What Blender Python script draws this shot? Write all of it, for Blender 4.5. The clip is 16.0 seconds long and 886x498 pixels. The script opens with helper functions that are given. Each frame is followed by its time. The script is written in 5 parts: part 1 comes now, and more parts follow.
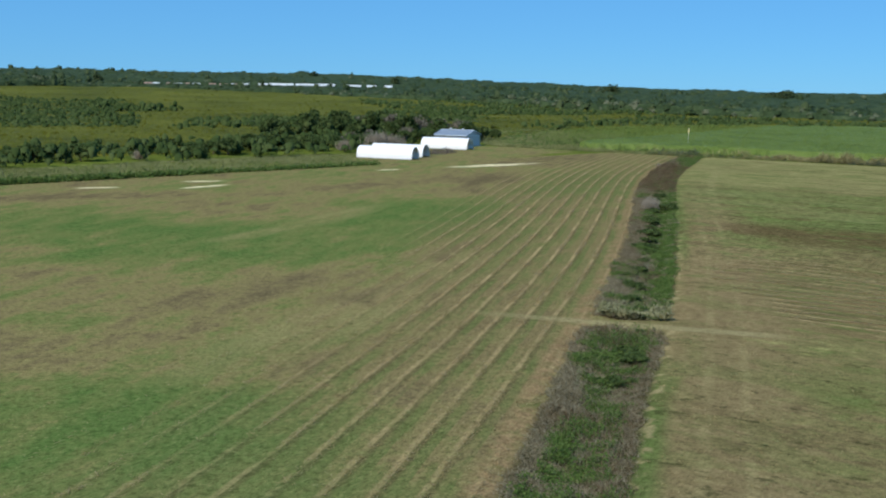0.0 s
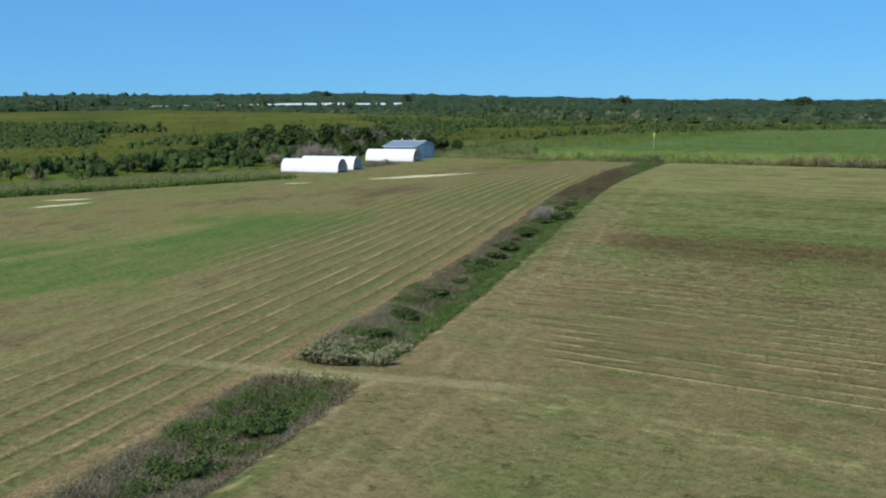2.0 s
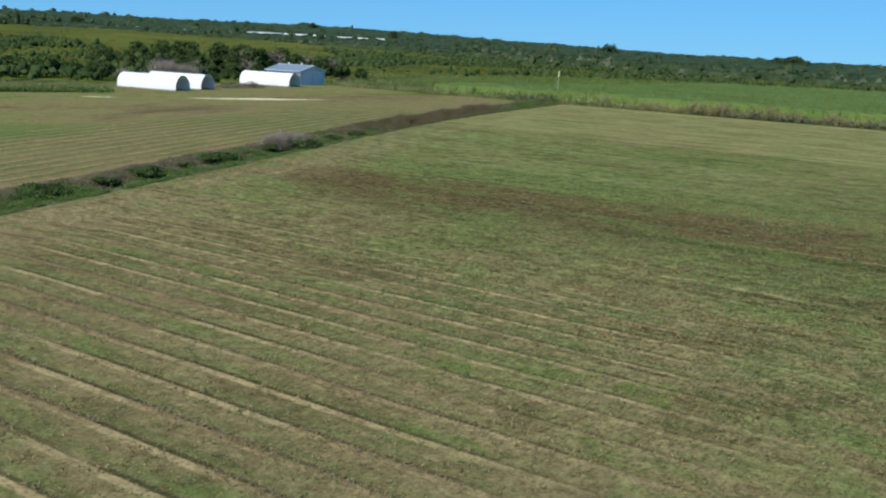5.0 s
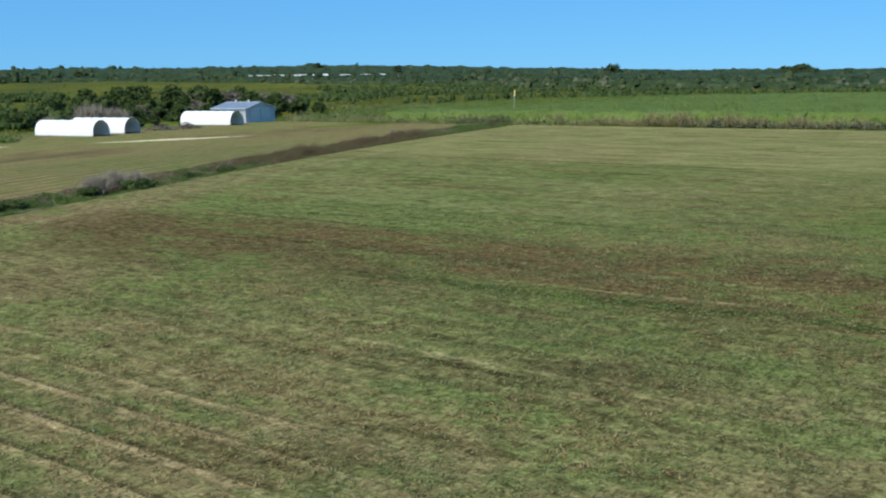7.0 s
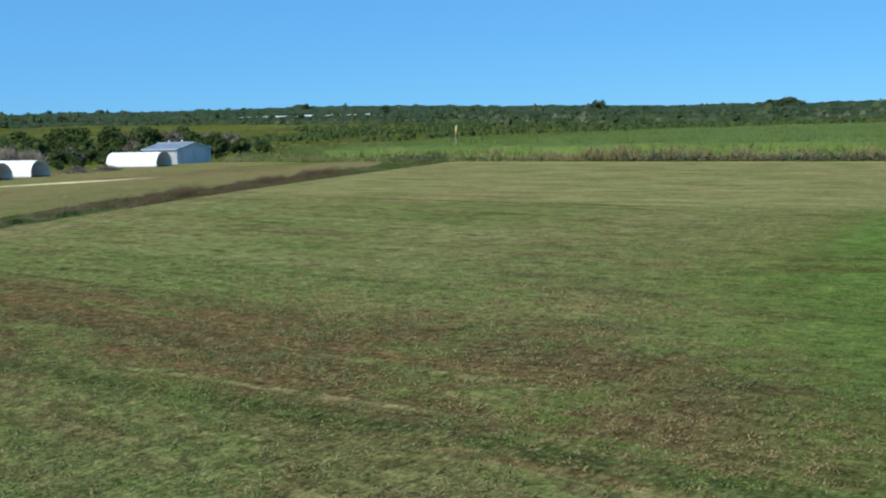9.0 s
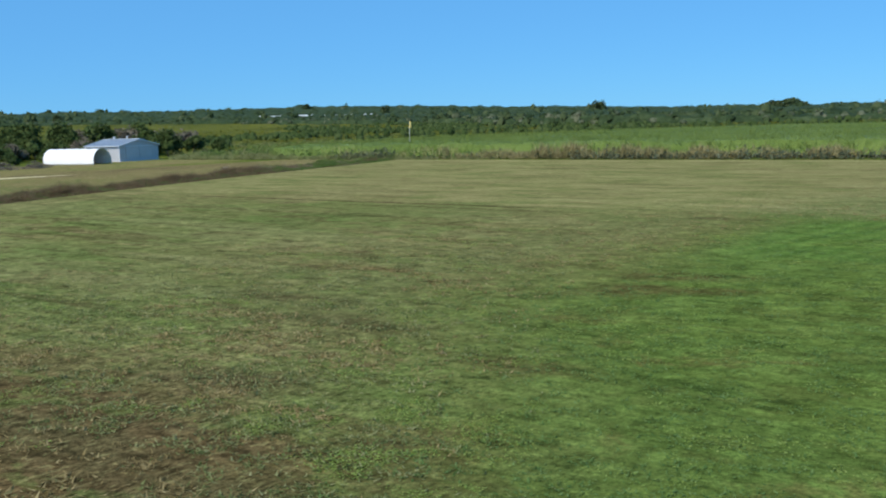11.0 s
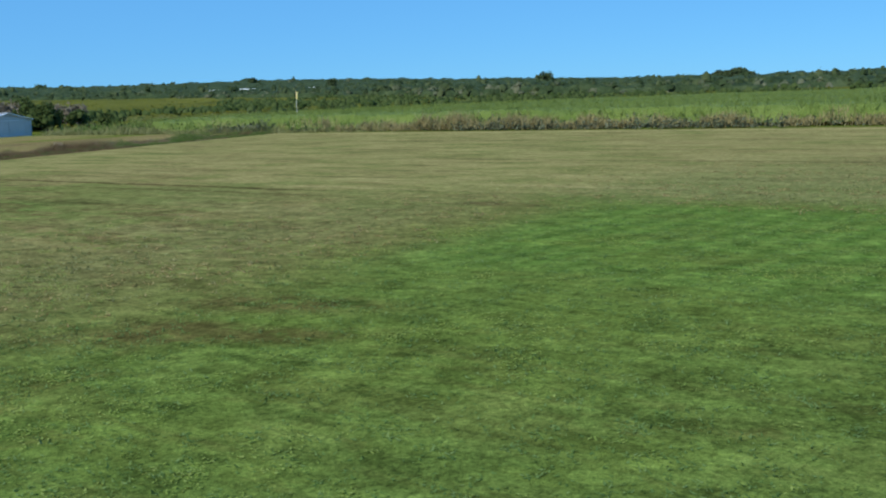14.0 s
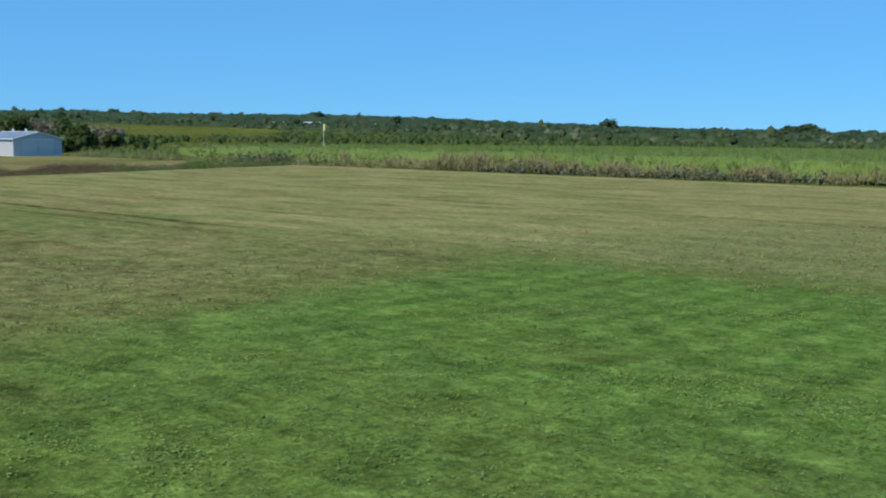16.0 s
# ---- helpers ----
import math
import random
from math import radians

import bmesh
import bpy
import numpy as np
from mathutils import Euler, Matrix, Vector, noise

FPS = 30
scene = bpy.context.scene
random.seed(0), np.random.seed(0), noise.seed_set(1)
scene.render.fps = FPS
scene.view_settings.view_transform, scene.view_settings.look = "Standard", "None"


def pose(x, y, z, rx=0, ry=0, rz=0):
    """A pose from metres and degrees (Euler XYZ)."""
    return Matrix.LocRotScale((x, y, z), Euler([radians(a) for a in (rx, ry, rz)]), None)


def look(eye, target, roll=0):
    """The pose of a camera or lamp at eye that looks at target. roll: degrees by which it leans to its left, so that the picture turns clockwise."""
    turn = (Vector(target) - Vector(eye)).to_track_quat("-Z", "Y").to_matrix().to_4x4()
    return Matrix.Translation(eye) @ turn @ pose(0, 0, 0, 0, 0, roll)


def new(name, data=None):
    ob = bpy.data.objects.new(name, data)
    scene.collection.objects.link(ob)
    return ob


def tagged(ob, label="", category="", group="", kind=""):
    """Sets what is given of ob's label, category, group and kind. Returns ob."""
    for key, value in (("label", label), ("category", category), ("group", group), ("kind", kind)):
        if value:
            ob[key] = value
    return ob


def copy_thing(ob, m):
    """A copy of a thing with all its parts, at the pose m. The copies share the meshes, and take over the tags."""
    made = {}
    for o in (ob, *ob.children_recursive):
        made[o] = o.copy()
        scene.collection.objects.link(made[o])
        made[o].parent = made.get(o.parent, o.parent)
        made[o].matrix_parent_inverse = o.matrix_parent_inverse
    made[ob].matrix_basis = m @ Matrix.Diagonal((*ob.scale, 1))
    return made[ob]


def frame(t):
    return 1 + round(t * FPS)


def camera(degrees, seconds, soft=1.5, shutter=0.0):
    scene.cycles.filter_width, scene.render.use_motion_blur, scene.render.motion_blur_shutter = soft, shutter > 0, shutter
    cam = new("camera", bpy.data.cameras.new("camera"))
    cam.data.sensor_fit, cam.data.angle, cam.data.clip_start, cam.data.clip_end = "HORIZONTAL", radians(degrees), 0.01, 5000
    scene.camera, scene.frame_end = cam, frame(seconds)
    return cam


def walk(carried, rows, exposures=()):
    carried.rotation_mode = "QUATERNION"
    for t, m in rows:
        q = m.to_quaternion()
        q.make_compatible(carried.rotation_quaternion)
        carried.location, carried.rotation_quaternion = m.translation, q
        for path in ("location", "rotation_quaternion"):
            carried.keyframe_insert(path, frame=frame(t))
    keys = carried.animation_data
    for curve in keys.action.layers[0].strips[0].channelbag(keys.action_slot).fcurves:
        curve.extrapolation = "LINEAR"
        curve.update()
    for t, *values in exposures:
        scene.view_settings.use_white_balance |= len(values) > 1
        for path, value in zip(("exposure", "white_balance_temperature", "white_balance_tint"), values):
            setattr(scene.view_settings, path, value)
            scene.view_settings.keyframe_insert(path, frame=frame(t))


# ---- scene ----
LENS = 47.71
cam = camera(LENS, 16.0, soft=2.1)
PATH = [
    (0, (2.714, -7.071, 15.951), (4.192, 2.688, 14.346), 0.86),
    (0.5, (8.616, -3.228, 15.287), (9.954, 6.574, 13.824), 0.86),
    (1, (14.468, 0.655, 14.563), (15.746, 10.464, 13.096), 0.53),
    (1.5, (20.266, 4.446, 14.004), (21.458, 14.280, 12.635), 0.08),
    (2, (25.788, 8.044, 13.245), (26.937, 17.875, 11.820), -0.62),
    (2.5, (31.270, 11.510, 12.746), (32.458, 21.312, 11.162), -0.42),
    (3, (36.631, 14.658, 12.147), (38.157, 24.411, 10.555), 0.06),
    (3.2, (38.680, 15.887, 11.888), (40.147, 25.629, 10.178), 0.43),
    (5.3, (58.366, 28.293, 9.562), (59.491, 38.026, 7.563), 3.10),
    (5.5, (60.007, 29.437, 9.464), (61.145, 39.165, 7.446), 3.42),
    (6, (64.008, 32.294, 9.033), (65.032, 42.078, 7.241), 3.21),
    (6.5, (67.835, 35.166, 8.679), (68.608, 45.017, 7.140), 0.29),
    (7, (71.485, 38.025, 8.263), (72.329, 47.850, 6.604), -0.94),
    (7.5, (74.867, 40.817, 7.911), (75.767, 50.651, 6.340), -2.13),
    (8, (78.110, 43.389, 7.781), (78.973, 53.241, 6.300), -1.37),
    (8.5, (81.125, 45.847, 7.415), (81.979, 55.714, 6.032), -1.08),
    (9, (84.138, 48.365, 7.136), (84.988, 58.247, 5.862), -1.83),
    (9.2, (85.284, 49.324, 7.002), (86.180, 59.202, 5.726), -1.47),
    (11.3, (96.799, 59.376, 5.732), (97.503, 69.272, 4.474), -1.93),
    (11.5, (97.732, 60.159, 5.654), (98.392, 70.048, 4.322), -2.07),
    (12, (99.975, 62.069, 5.425), (100.597, 71.959, 4.081), -1.09),
    (12.5, (102.119, 63.937, 5.215), (102.870, 73.790, 3.682), -0.82),
    (13, (104.174, 65.851, 5.087), (105.113, 75.700, 3.636), -0.97),
    (13.5, (106.077, 67.669, 4.942), (107.188, 77.508, 3.540), -1.58),
    (14, (107.915, 69.485, 4.876), (109.041, 79.303, 3.346), -2.11),
    (14.5, (109.736, 71.319, 4.887), (111.056, 81.140, 3.548), -2.68),
    (15, (111.399, 73.111, 4.818), (112.625, 82.970, 3.677), -3.04),
    (15.5, (113.092, 74.758, 4.595), (113.863, 84.678, 3.599), -1.16),
    (16, (114.714, 76.340, 4.324), (115.237, 86.263, 3.206), 0.65),
]
walk(cam, [(t, look(eye, target, roll)) for t, eye, target, roll in PATH],
     exposures=[(0.0, -0.11), (3.2, -0.10), (5.5, -0.03), (9.0, 0.01), (16.0, 0.01)])

# ---- world, sun, exposure ----
SUN_ELEV, SUN_AZ = radians(44), radians(232)  # azimuth clockwise from +y
world = bpy.data.worlds.new("sky")
scene.world = world
world.use_nodes = True
wt = world.node_tree
wt.nodes.clear()
w_out = wt.nodes.new("ShaderNodeOutputWorld")
w_bg = wt.nodes.new("ShaderNodeBackground")
w_sky = wt.nodes.new("ShaderNodeTexSky")
w_sky.sky_type = "NISHITA"
w_sky.sun_disc = False
w_sky.sun_elevation, w_sky.sun_rotation = SUN_ELEV, SUN_AZ
w_sky.altitude, w_sky.air_density, w_sky.dust_density, w_sky.ozone_density = 0, 0.7, 0.0, 1.0
w_bg.inputs["Strength"].default_value = 0.10
w_tint = wt.nodes.new("ShaderNodeMix")
w_tint.data_type, w_tint.blend_type = "RGBA", "MULTIPLY"
w_tint.inputs[0].default_value = 1.0
w_tint.inputs[7].default_value = (0.34, 0.72, 1.05, 1)
wt.links.new(w_sky.outputs["Color"], w_tint.inputs[6])
w_even = wt.nodes.new("ShaderNodeMix")  # clear dry air: the blue hardly pales towards the horizon
w_even.data_type = "RGBA"
w_even.inputs[0].default_value = 0.6
w_even.inputs[7].default_value = (1.5, 4.95, 9.9, 1)
wt.links.new(w_tint.outputs[2], w_even.inputs[6])
wt.links.new(w_even.outputs[2], w_bg.inputs["Color"])
wt.links.new(w_bg.outputs["Background"], w_out.inputs["Surface"])

sun_data = bpy.data.lights.new("sun", "SUN")
sun_data.energy, sun_data.angle, sun_data.color = 4.8, radians(0.53), (1.0, 0.95, 0.87)
sun = new("sun", sun_data)
to_sun = Vector((math.sin(SUN_AZ) * math.cos(SUN_ELEV), math.cos(SUN_AZ) * math.cos(SUN_ELEV), math.sin(SUN_ELEV)))
sun.matrix_world = look(to_sun * 400 + Vector((60, 100, 0)), (60, 100, 0))

# ---- plan ----
# Axes of the fields: v runs along the ditch, u across it to the right; d runs along the mown rows of the right-hand field
# and the cane's edge, m across them, away from the camera.
UX, UY, VX, VY = 0.907, -0.42, 0.42, 0.907
MX, MY, DX, DY = 0.668, 0.744, 0.744, -0.668
FIELD_END = 231.0


def smooth(a, b, x):
    t = np.clip((np.asarray(x, float) - a) / (b - a), 0, 1)
    return t * t * (3 - 2 * t)


def ditch_u(v):
    """Where the ditch's middle lies across, by v."""
    return -0.2 - 6.9 * np.exp(-(((np.asarray(v, float) - 188) / 80) ** 2))


def uv(x, y):
    """Metres right of the ditch's middle and along it."""
    v = VX * x + VY * y
    return UX * x + UY * y - ditch_u(v), v


def from_uv(a, v):
    """Back from metres right of the ditch's middle and along it."""
    u = a + ditch_u(v)
    return UX * u + VX * v, UY * u + VY * v


def rise(x, y):
    """The far land climbs gently, more to the west."""
    d, az = np.hypot(x - 60, y), np.degrees(np.arctan2(x - 60, y))
    return (11.5 * smooth(520, 980, d) + 12.5 * smooth(1065, 1390, d)) * (1 - 0.6 * smooth(-2, 24, az))


def ground_z(x, y):
    x, y = np.asarray(x, float), np.asarray(y, float)
    a, v = uv(x, y)
    crossing = 1 - np.exp(-(((v - 63.2) / 2.2) ** 4))
    ditch = -0.75 * np.exp(-((a / 1.9) ** 2)) * crossing * smooth(252, 238, v)
    return ditch + rise(x, y)


def value_noise(x, y, size, seed):
    """Smooth noise from 0 to 1 with the given grain in metres."""
    x, y = np.asarray(x, float) / size + 1000, np.asarray(y, float) / size + 1000
    i, j = np.floor(x).astype(np.int64), np.floor(y).astype(np.int64)
    fx, fy = x - i, y - j
    fx, fy = fx * fx * (3 - 2 * fx), fy * fy * (3 - 2 * fy)

    def h(a, b):
        n = (a * 374761393 + b * 668265263 + seed * 1442695041) & 0x7FFFFFFF
        n = ((n ^ (n >> 13)) * 1274126177) & 0x7FFFFFFF
        return ((n ^ (n >> 16)) & 0xFFFF) / 65535.0

    return (h(i, j) * (1 - fx) + h(i + 1, j) * fx) * (1 - fy) + (h(i, j + 1) * (1 - fx) + h(i + 1, j + 1) * fx) * fy


# ---- materials ----
class Nodes:
    """A short way to write node materials."""

    def __init__(self, name, rough=0.8, metal=0.0):
        self.m = bpy.data.materials.new(name)
        self.m.use_nodes = True
        self.t = self.m.node_tree
        self.bsdf = self.t.nodes["Principled BSDF"]
        self.bsdf.inputs["Roughness"].default_value = rough
        self.bsdf.inputs["Metallic"].default_value = metal
        self.pos = self.add("ShaderNodeTexCoord").outputs["Object"]

    def add(self, kind):
        return self.t.nodes.new(kind)

    def vector(self, operation):
        n = self.add("ShaderNodeVectorMath")
        n.operation = operation
        return n

    def put(self, socket, value):
        if isinstance(value, bpy.types.NodeSocket):
            self.t.links.new(value, socket)
        else:
            socket.default_value = value

    def math(self, op, a, b=0.0, c=0.0):
        n = self.add("ShaderNodeMath")
        n.operation = op
        for s, v in zip(n.inputs, (a, b, c)):
            self.put(s, v)
        return n.outputs[0]

    def dot(self, x, y, z=0.0, vec=None):
        n = self.vector("DOT_PRODUCT")
        self.put(n.inputs[0], vec or self.pos)
        n.inputs[1].default_value = (x, y, z)
        return n.outputs["Value"]

    def xyz(self, x, y, z=0.0):
        n = self.add("ShaderNodeCombineXYZ")
        for s, v in zip(n.inputs, (x, y, z)):
            self.put(s, v)
        return n.outputs[0]

    def scaled(self, x, y, z, vec=None):
        n = self.vector("MULTIPLY")
        self.put(n.inputs[0], vec or self.pos)
        n.inputs[1].default_value = (x, y, z)
        return n.outputs[0]

    def noise(self, scale, detail=3.0, rough=0.55, vec=None, warp=0.0):
        n = self.add("ShaderNodeTexNoise")
        self.put(n.inputs["Vector"], vec or self.pos)
        n.inputs["Scale"].default_value, n.inputs["Detail"].default_value = scale, detail
        n.inputs["Roughness"].default_value, n.inputs["Distortion"].default_value = rough, warp
        return n.outputs[0]

    def step(self, a, b, value):
        n = self.add("ShaderNodeMapRange")
        n.interpolation_type = "SMOOTHSTEP"
        for k, v in (("Value", value), ("From Min", a), ("From Max", b)):
            self.put(n.inputs[k], v)
        return n.outputs[0]

    def mix(self, f, a, b, blend="MIX"):
        n = self.add("ShaderNodeMix")
        n.data_type, n.blend_type = "RGBA", blend
        self.put(n.inputs[0], f)
        for s, v in ((n.inputs[6], a), (n.inputs[7], b)):
            self.put(s, (*v, 1) if isinstance(v, tuple) and len(v) == 3 else v)
        return n.outputs[2]

    def ramp(self, f, *stops):
        n = self.add("ShaderNodeValToRGB")
        self.put(n.inputs[0], f)
        e = n.color_ramp.elements
        while len(e) < len(stops):
            e.new(0.5)
        for el, (p, c) in zip(e, stops):
            el.position, el.color = p, (*c, 1)
        return n.outputs[0]

    def blob(self, cx, cy, rx, ry, turn=0.0, wob=None, soft=0.5):
        """1 inside an ellipse on the plan, with a soft, uneven rim."""
        c, s = math.cos(turn), math.sin(turn)
        p = self.math("ADD", self.dot(c / rx, s / rx), -(c * cx + s * cy) / rx)
        q = self.math("ADD", self.dot(-s / ry, c / ry), (s * cx - c * cy) / ry)
        r = self.math("SQRT", self.math("ADD", self.math("MULTIPLY", p, p), self.math("MULTIPLY", q, q)))
        if wob is not None:
            r = self.math("ADD", r, wob)
        return self.step(1 + soft, 1 - soft, r)

    def bump(self, height, strength=0.5, dist=0.05):
        n = self.add("ShaderNodeBump")
        n.inputs["Strength"].default_value, n.inputs["Distance"].default_value = strength, dist
        self.put(n.inputs["Height"], height)
        self.t.links.new(n.outputs[0], self.bsdf.inputs["Normal"])

    def colour(self, c):
        self.put(self.bsdf.inputs["Base Color"], (*c, 1) if isinstance(c, tuple) else c)
        return self

    def island(self):
        return self.add("ShaderNodeNewGeometry").outputs["Random Per Island"]


def leaf_material(name, dark, mid, light, grain=0.05, rough=0.65, lift=0.7, thin=0.3):
    """Foliage: each leaf its own tone, with broader drifts over the plants; leaves let some light through."""
    g = Nodes(name, rough)
    drift = g.noise(grain, 2.0)
    f = g.math("ADD", g.math("MULTIPLY", g.island(), 0.6), g.math("MULTIPLY", drift, 0.5))
    colour = g.ramp(f, (0.2, dark), (0.5, mid), (0.88, light))
    g.colour(colour)
    g.bsdf.inputs["Specular IOR Level"].default_value = 0.02
    # the many small leaves that one blade stands for face the sky on the whole
    n = g.vector("ADD")
    g.put(n.inputs[0], g.add("ShaderNodeNewGeometry").outputs["Normal"])
    n.inputs[1].default_value = (0, 0, lift)
    unit = g.vector("NORMALIZE")
    g.put(unit.inputs[0], n.outputs[0])
    g.put(g.bsdf.inputs["Normal"], unit.outputs[0])
    glow = g.add("ShaderNodeBsdfTranslucent")
    g.put(glow.inputs["Color"], colour)
    both = g.add("ShaderNodeMixShader")
    both.inputs[0].default_value = thin
    g.put(both.inputs[1], g.bsdf.outputs[0])
    g.put(both.inputs[2], glow.outputs[0])
    g.put(g.t.nodes["Material Output"].inputs["Surface"], both.outputs[0])
    return g.m


def plain_material(name, colour, rough=0.6, metal=0.0, grain=6.0, vary=0.15, big=0.4):
    """Painted or moulded surface with fine grain and broad weathering."""
    g = Nodes(name, rough, metal)
    f = g.math("ADD", g.math("MULTIPLY", g.noise(grain, 4.0), 0.5), g.math("MULTIPLY", g.noise(big, 2.0), 0.5))
    lo, hi = tuple(c * (1 - vary) for c in colour), tuple(min(c * (1 + vary), 0.95) for c in colour)
    g.colour(g.ramp(f, (0.3, lo), (0.7, hi)))
    g.bump(g.noise(grain * 4, 3.0), 0.15, 0.01)
    return g.m


def ground_material(name, zone):
    """The soil and grass west of the ditch's middle, or of the southern or northern part of the field east of it, and what both sides share: ditch, track, gravel, scrub."""
    g = Nodes(name, 0.95)
    g.bsdf.inputs["Specular IOR Level"].default_value = 0.0
    v = g.dot(VX, VY)
    bend = g.math("POWER", 2.71828, g.math("MULTIPLY", g.math("POWER", g.math("ABSOLUTE", g.math("DIVIDE", g.math("SUBTRACT", v, 188.0), 80.0)), 2.0), -1.0))
    a = g.math("ADD", g.math("ADD", g.dot(UX, UY), 0.2), g.math("MULTIPLY", bend, 6.9))
    m, d = g.dot(MX, MY), g.dot(DX, DY)
    wob = g.math("MULTIPLY", g.math("SUBTRACT", g.noise(0.12, 4.0, 0.6), 0.5), 1.2)
    fine = g.noise(9.0, 5.0, 0.7)
    mid = g.noise(0.9, 5.0, 0.7)
    big = g.noise(0.045, 3.0, 0.6)
    along_left = g.noise(1.0, 4.0, 0.6, g.xyz(g.math("MULTIPLY", a, 0.38), g.math("MULTIPLY", v, 0.13)))
    along_right = g.noise(1.0, 5.0, 0.65, g.xyz(g.math("MULTIPLY", m, 0.40), g.math("MULTIPLY", d, 0.13)))
    thin_right = g.noise(1.0, 3.0, 0.6, g.xyz(g.math("MULTIPLY", m, 1.5), g.math("MULTIPLY", d, 0.42)))

    def tone(big_part, streak, extra):
        f = g.math("ADD", g.math("MULTIPLY", big_part, 0.42), g.math("MULTIPLY", streak, 0.42))
        f = g.math("ADD", f, g.math("MULTIPLY", mid, 0.2))
        f = g.math("ADD", g.math("MULTIPLY", g.math("SUBTRACT", f, 0.52), 2.5), 0.50)
        return g.math("ADD", f, extra)

    def add(p, q):
        return g.math("ADD", p, q)

    def mul(p, q):
        return g.math("MULTIPLY", p, q)

    def between(lo0, lo1, hi0, hi1, value):
        return mul(g.step(lo0, lo1, value), g.step(hi1, hi0, value))

    def patches(spots, soft=0.6):
        out = None
        for spot in spots:
            one = g.blob(*spot, wob, soft)
            out = one if out is None else g.math("MAXIMUM", out, one)
        return out

    def left_field():
        # left-hand field: tan with green drifts, bare soil, and the mown rows beside the ditch
        green_l = patches(((-14, 101, 34, 13, -0.45), (20, 114, 24, 13, 0.95), (-6, 40, 10, 15, 0.2), (-4, 51, 8, 5, 0.5), (52, 160, 26, 10, 1.1)), 0.75)
        bare_l = patches(((-11, 54, 16, 5, -0.2), (2, 74, 9, 3.4, 0.9), (7, 67, 5, 2.2, 1.0), (19, 91, 12, 2.6, 1.05), (-26, 138, 16, 4, 0.3), (12, 152, 26, 3.5, 0.62), (39, 164, 17, 6, 1.0), (34, 120, 12, 4, 1.1), (64, 216, 26, 9, 0.95)), 0.8)
        fl = add(add(mul(big, 0.34), mul(along_left, 0.44)), mul(mid, 0.26))
        fl = add(mul(g.math("SUBTRACT", fl, 0.5), 2.6), 0.42)
        fl = add(fl, g.math("SUBTRACT", mul(green_l, 0.36), mul(bare_l, 0.26)))
        left = g.ramp(fl, (0.05, (0.098, 0.078, 0.049)), (0.24, (0.138, 0.110, 0.064)), (0.44, (0.172, 0.146, 0.073)), (0.62, (0.118, 0.134, 0.052)), (0.92, (0.074, 0.118, 0.038)))
        pale_l = mul(patches(((8, 116, 11, 2.2, 1.05), (0, 103, 7, 1.6, 0.9), (6, 61, 14, 3.2, 0.9), (14, 76, 12, 2.6, 1.0))), g.step(0.36, 0.60, along_left))
        left = g.mix(mul(pale_l, 0.6), left, (0.235, 0.190, 0.104))
        sway = add(a, mul(wob, 0.35))
        row = g.math("FRACT", add(g.math("DIVIDE", add(sway, 5.35), 1.9), 40.5))
        in_rows = mul(g.step(-24.0, -11.0, add(add(a, mul(wob, 6.0)), mul(g.step(70.0, 110.0, v), 7.0))), g.step(-2.9, -3.6, a))
        in_rows = mul(in_rows, g.math("SUBTRACT", 1.0, mul(g.step(0.44, 0.60, g.noise(0.10, 3.0)), 0.45)))
        soil_l = g.mix(along_left, (0.128, 0.096, 0.056), (0.182, 0.136, 0.080))
        left = g.mix(mul(in_rows, g.math("SUBTRACT", 0.58, mul(g.step(58.0, 36.0, v), 0.34))), left, soil_l)
        between_rows = mul(between(0.62, 0.74, 0.98, 1.12, row), g.step(0.36, 0.56, g.noise(1.0, 4.0, 0.65, g.xyz(mul(a, 0.5), mul(v, 0.16), 2.0))))
        left = g.mix(mul(mul(between_rows, in_rows), 0.72), left, (0.088, 0.112, 0.042))
        # dark furrow beside each swath, the straw's shade painted into its colour
        furrow_shade = between(0.50, 0.57, 0.64, 0.78, row)
        left = g.mix(mul(mul(furrow_shade, in_rows), g.math("SUBTRACT", 0.55, mul(g.step(90.0, 190.0, v), 0.2))), left, (0.070, 0.062, 0.033))
        ragged_l = g.noise(1.0, 4.0, 0.65, g.xyz(mul(a, 0.7), mul(v, 0.30)))
        swath_l = mul(between(0.35, 0.42, 0.52, 0.57, row), g.step(0.34, 0.54, ragged_l))
        left = g.mix(mul(mul(swath_l, in_rows), add(0.45, mul(g.step(34.0, 80.0, v), 0.4))), left, (0.310, 0.232, 0.138))
        return left

    def right_field():
        south = zone == "south"
        # right-hand field: streaks along the rows, a dark brown band, a lush corner
        m_w, d_w = add(m, mul(wob, 4.0)), add(d, mul(wob, 5.0))
        if south:
            band = mul(between(101.0, 112.0, 117.5, 121.5, g.math("SUBTRACT", m_w, mul(d, 0.06))), between(-40.0, -28.0, 20.0, 34.0, d_w))
        if not south:
            straw = g.step(158.0, 170.0, m_w)
        lush_d = add(g.math("SUBTRACT", d, mul(g.math("MAXIMUM", g.math("SUBTRACT", 134.0, m), 0.0), 0.6)), mul(wob, 2.4))
        lush = mul(g.step(7.0, 19.0, lush_d), g.step(168.0, 161.0, add(m, mul(wob, 3.0))))
        if not south:
            near_a = mul(g.step(13.0, 16.0, lush_d), between(143.0, 150.0, 161.0, 163.5, add(m, mul(wob, 1.6))))
        greener = mul(between(119.0, 126.0, 152.0, 166.0, m_w), g.step(14.0, 2.0, d_w))
        fr = tone(big, along_right, add(mul(g.math("SUBTRACT", thin_right, 0.5), 0.55), mul(greener, 0.12) if south else g.math("SUBTRACT", mul(greener, 0.06), mul(straw, 0.10))))
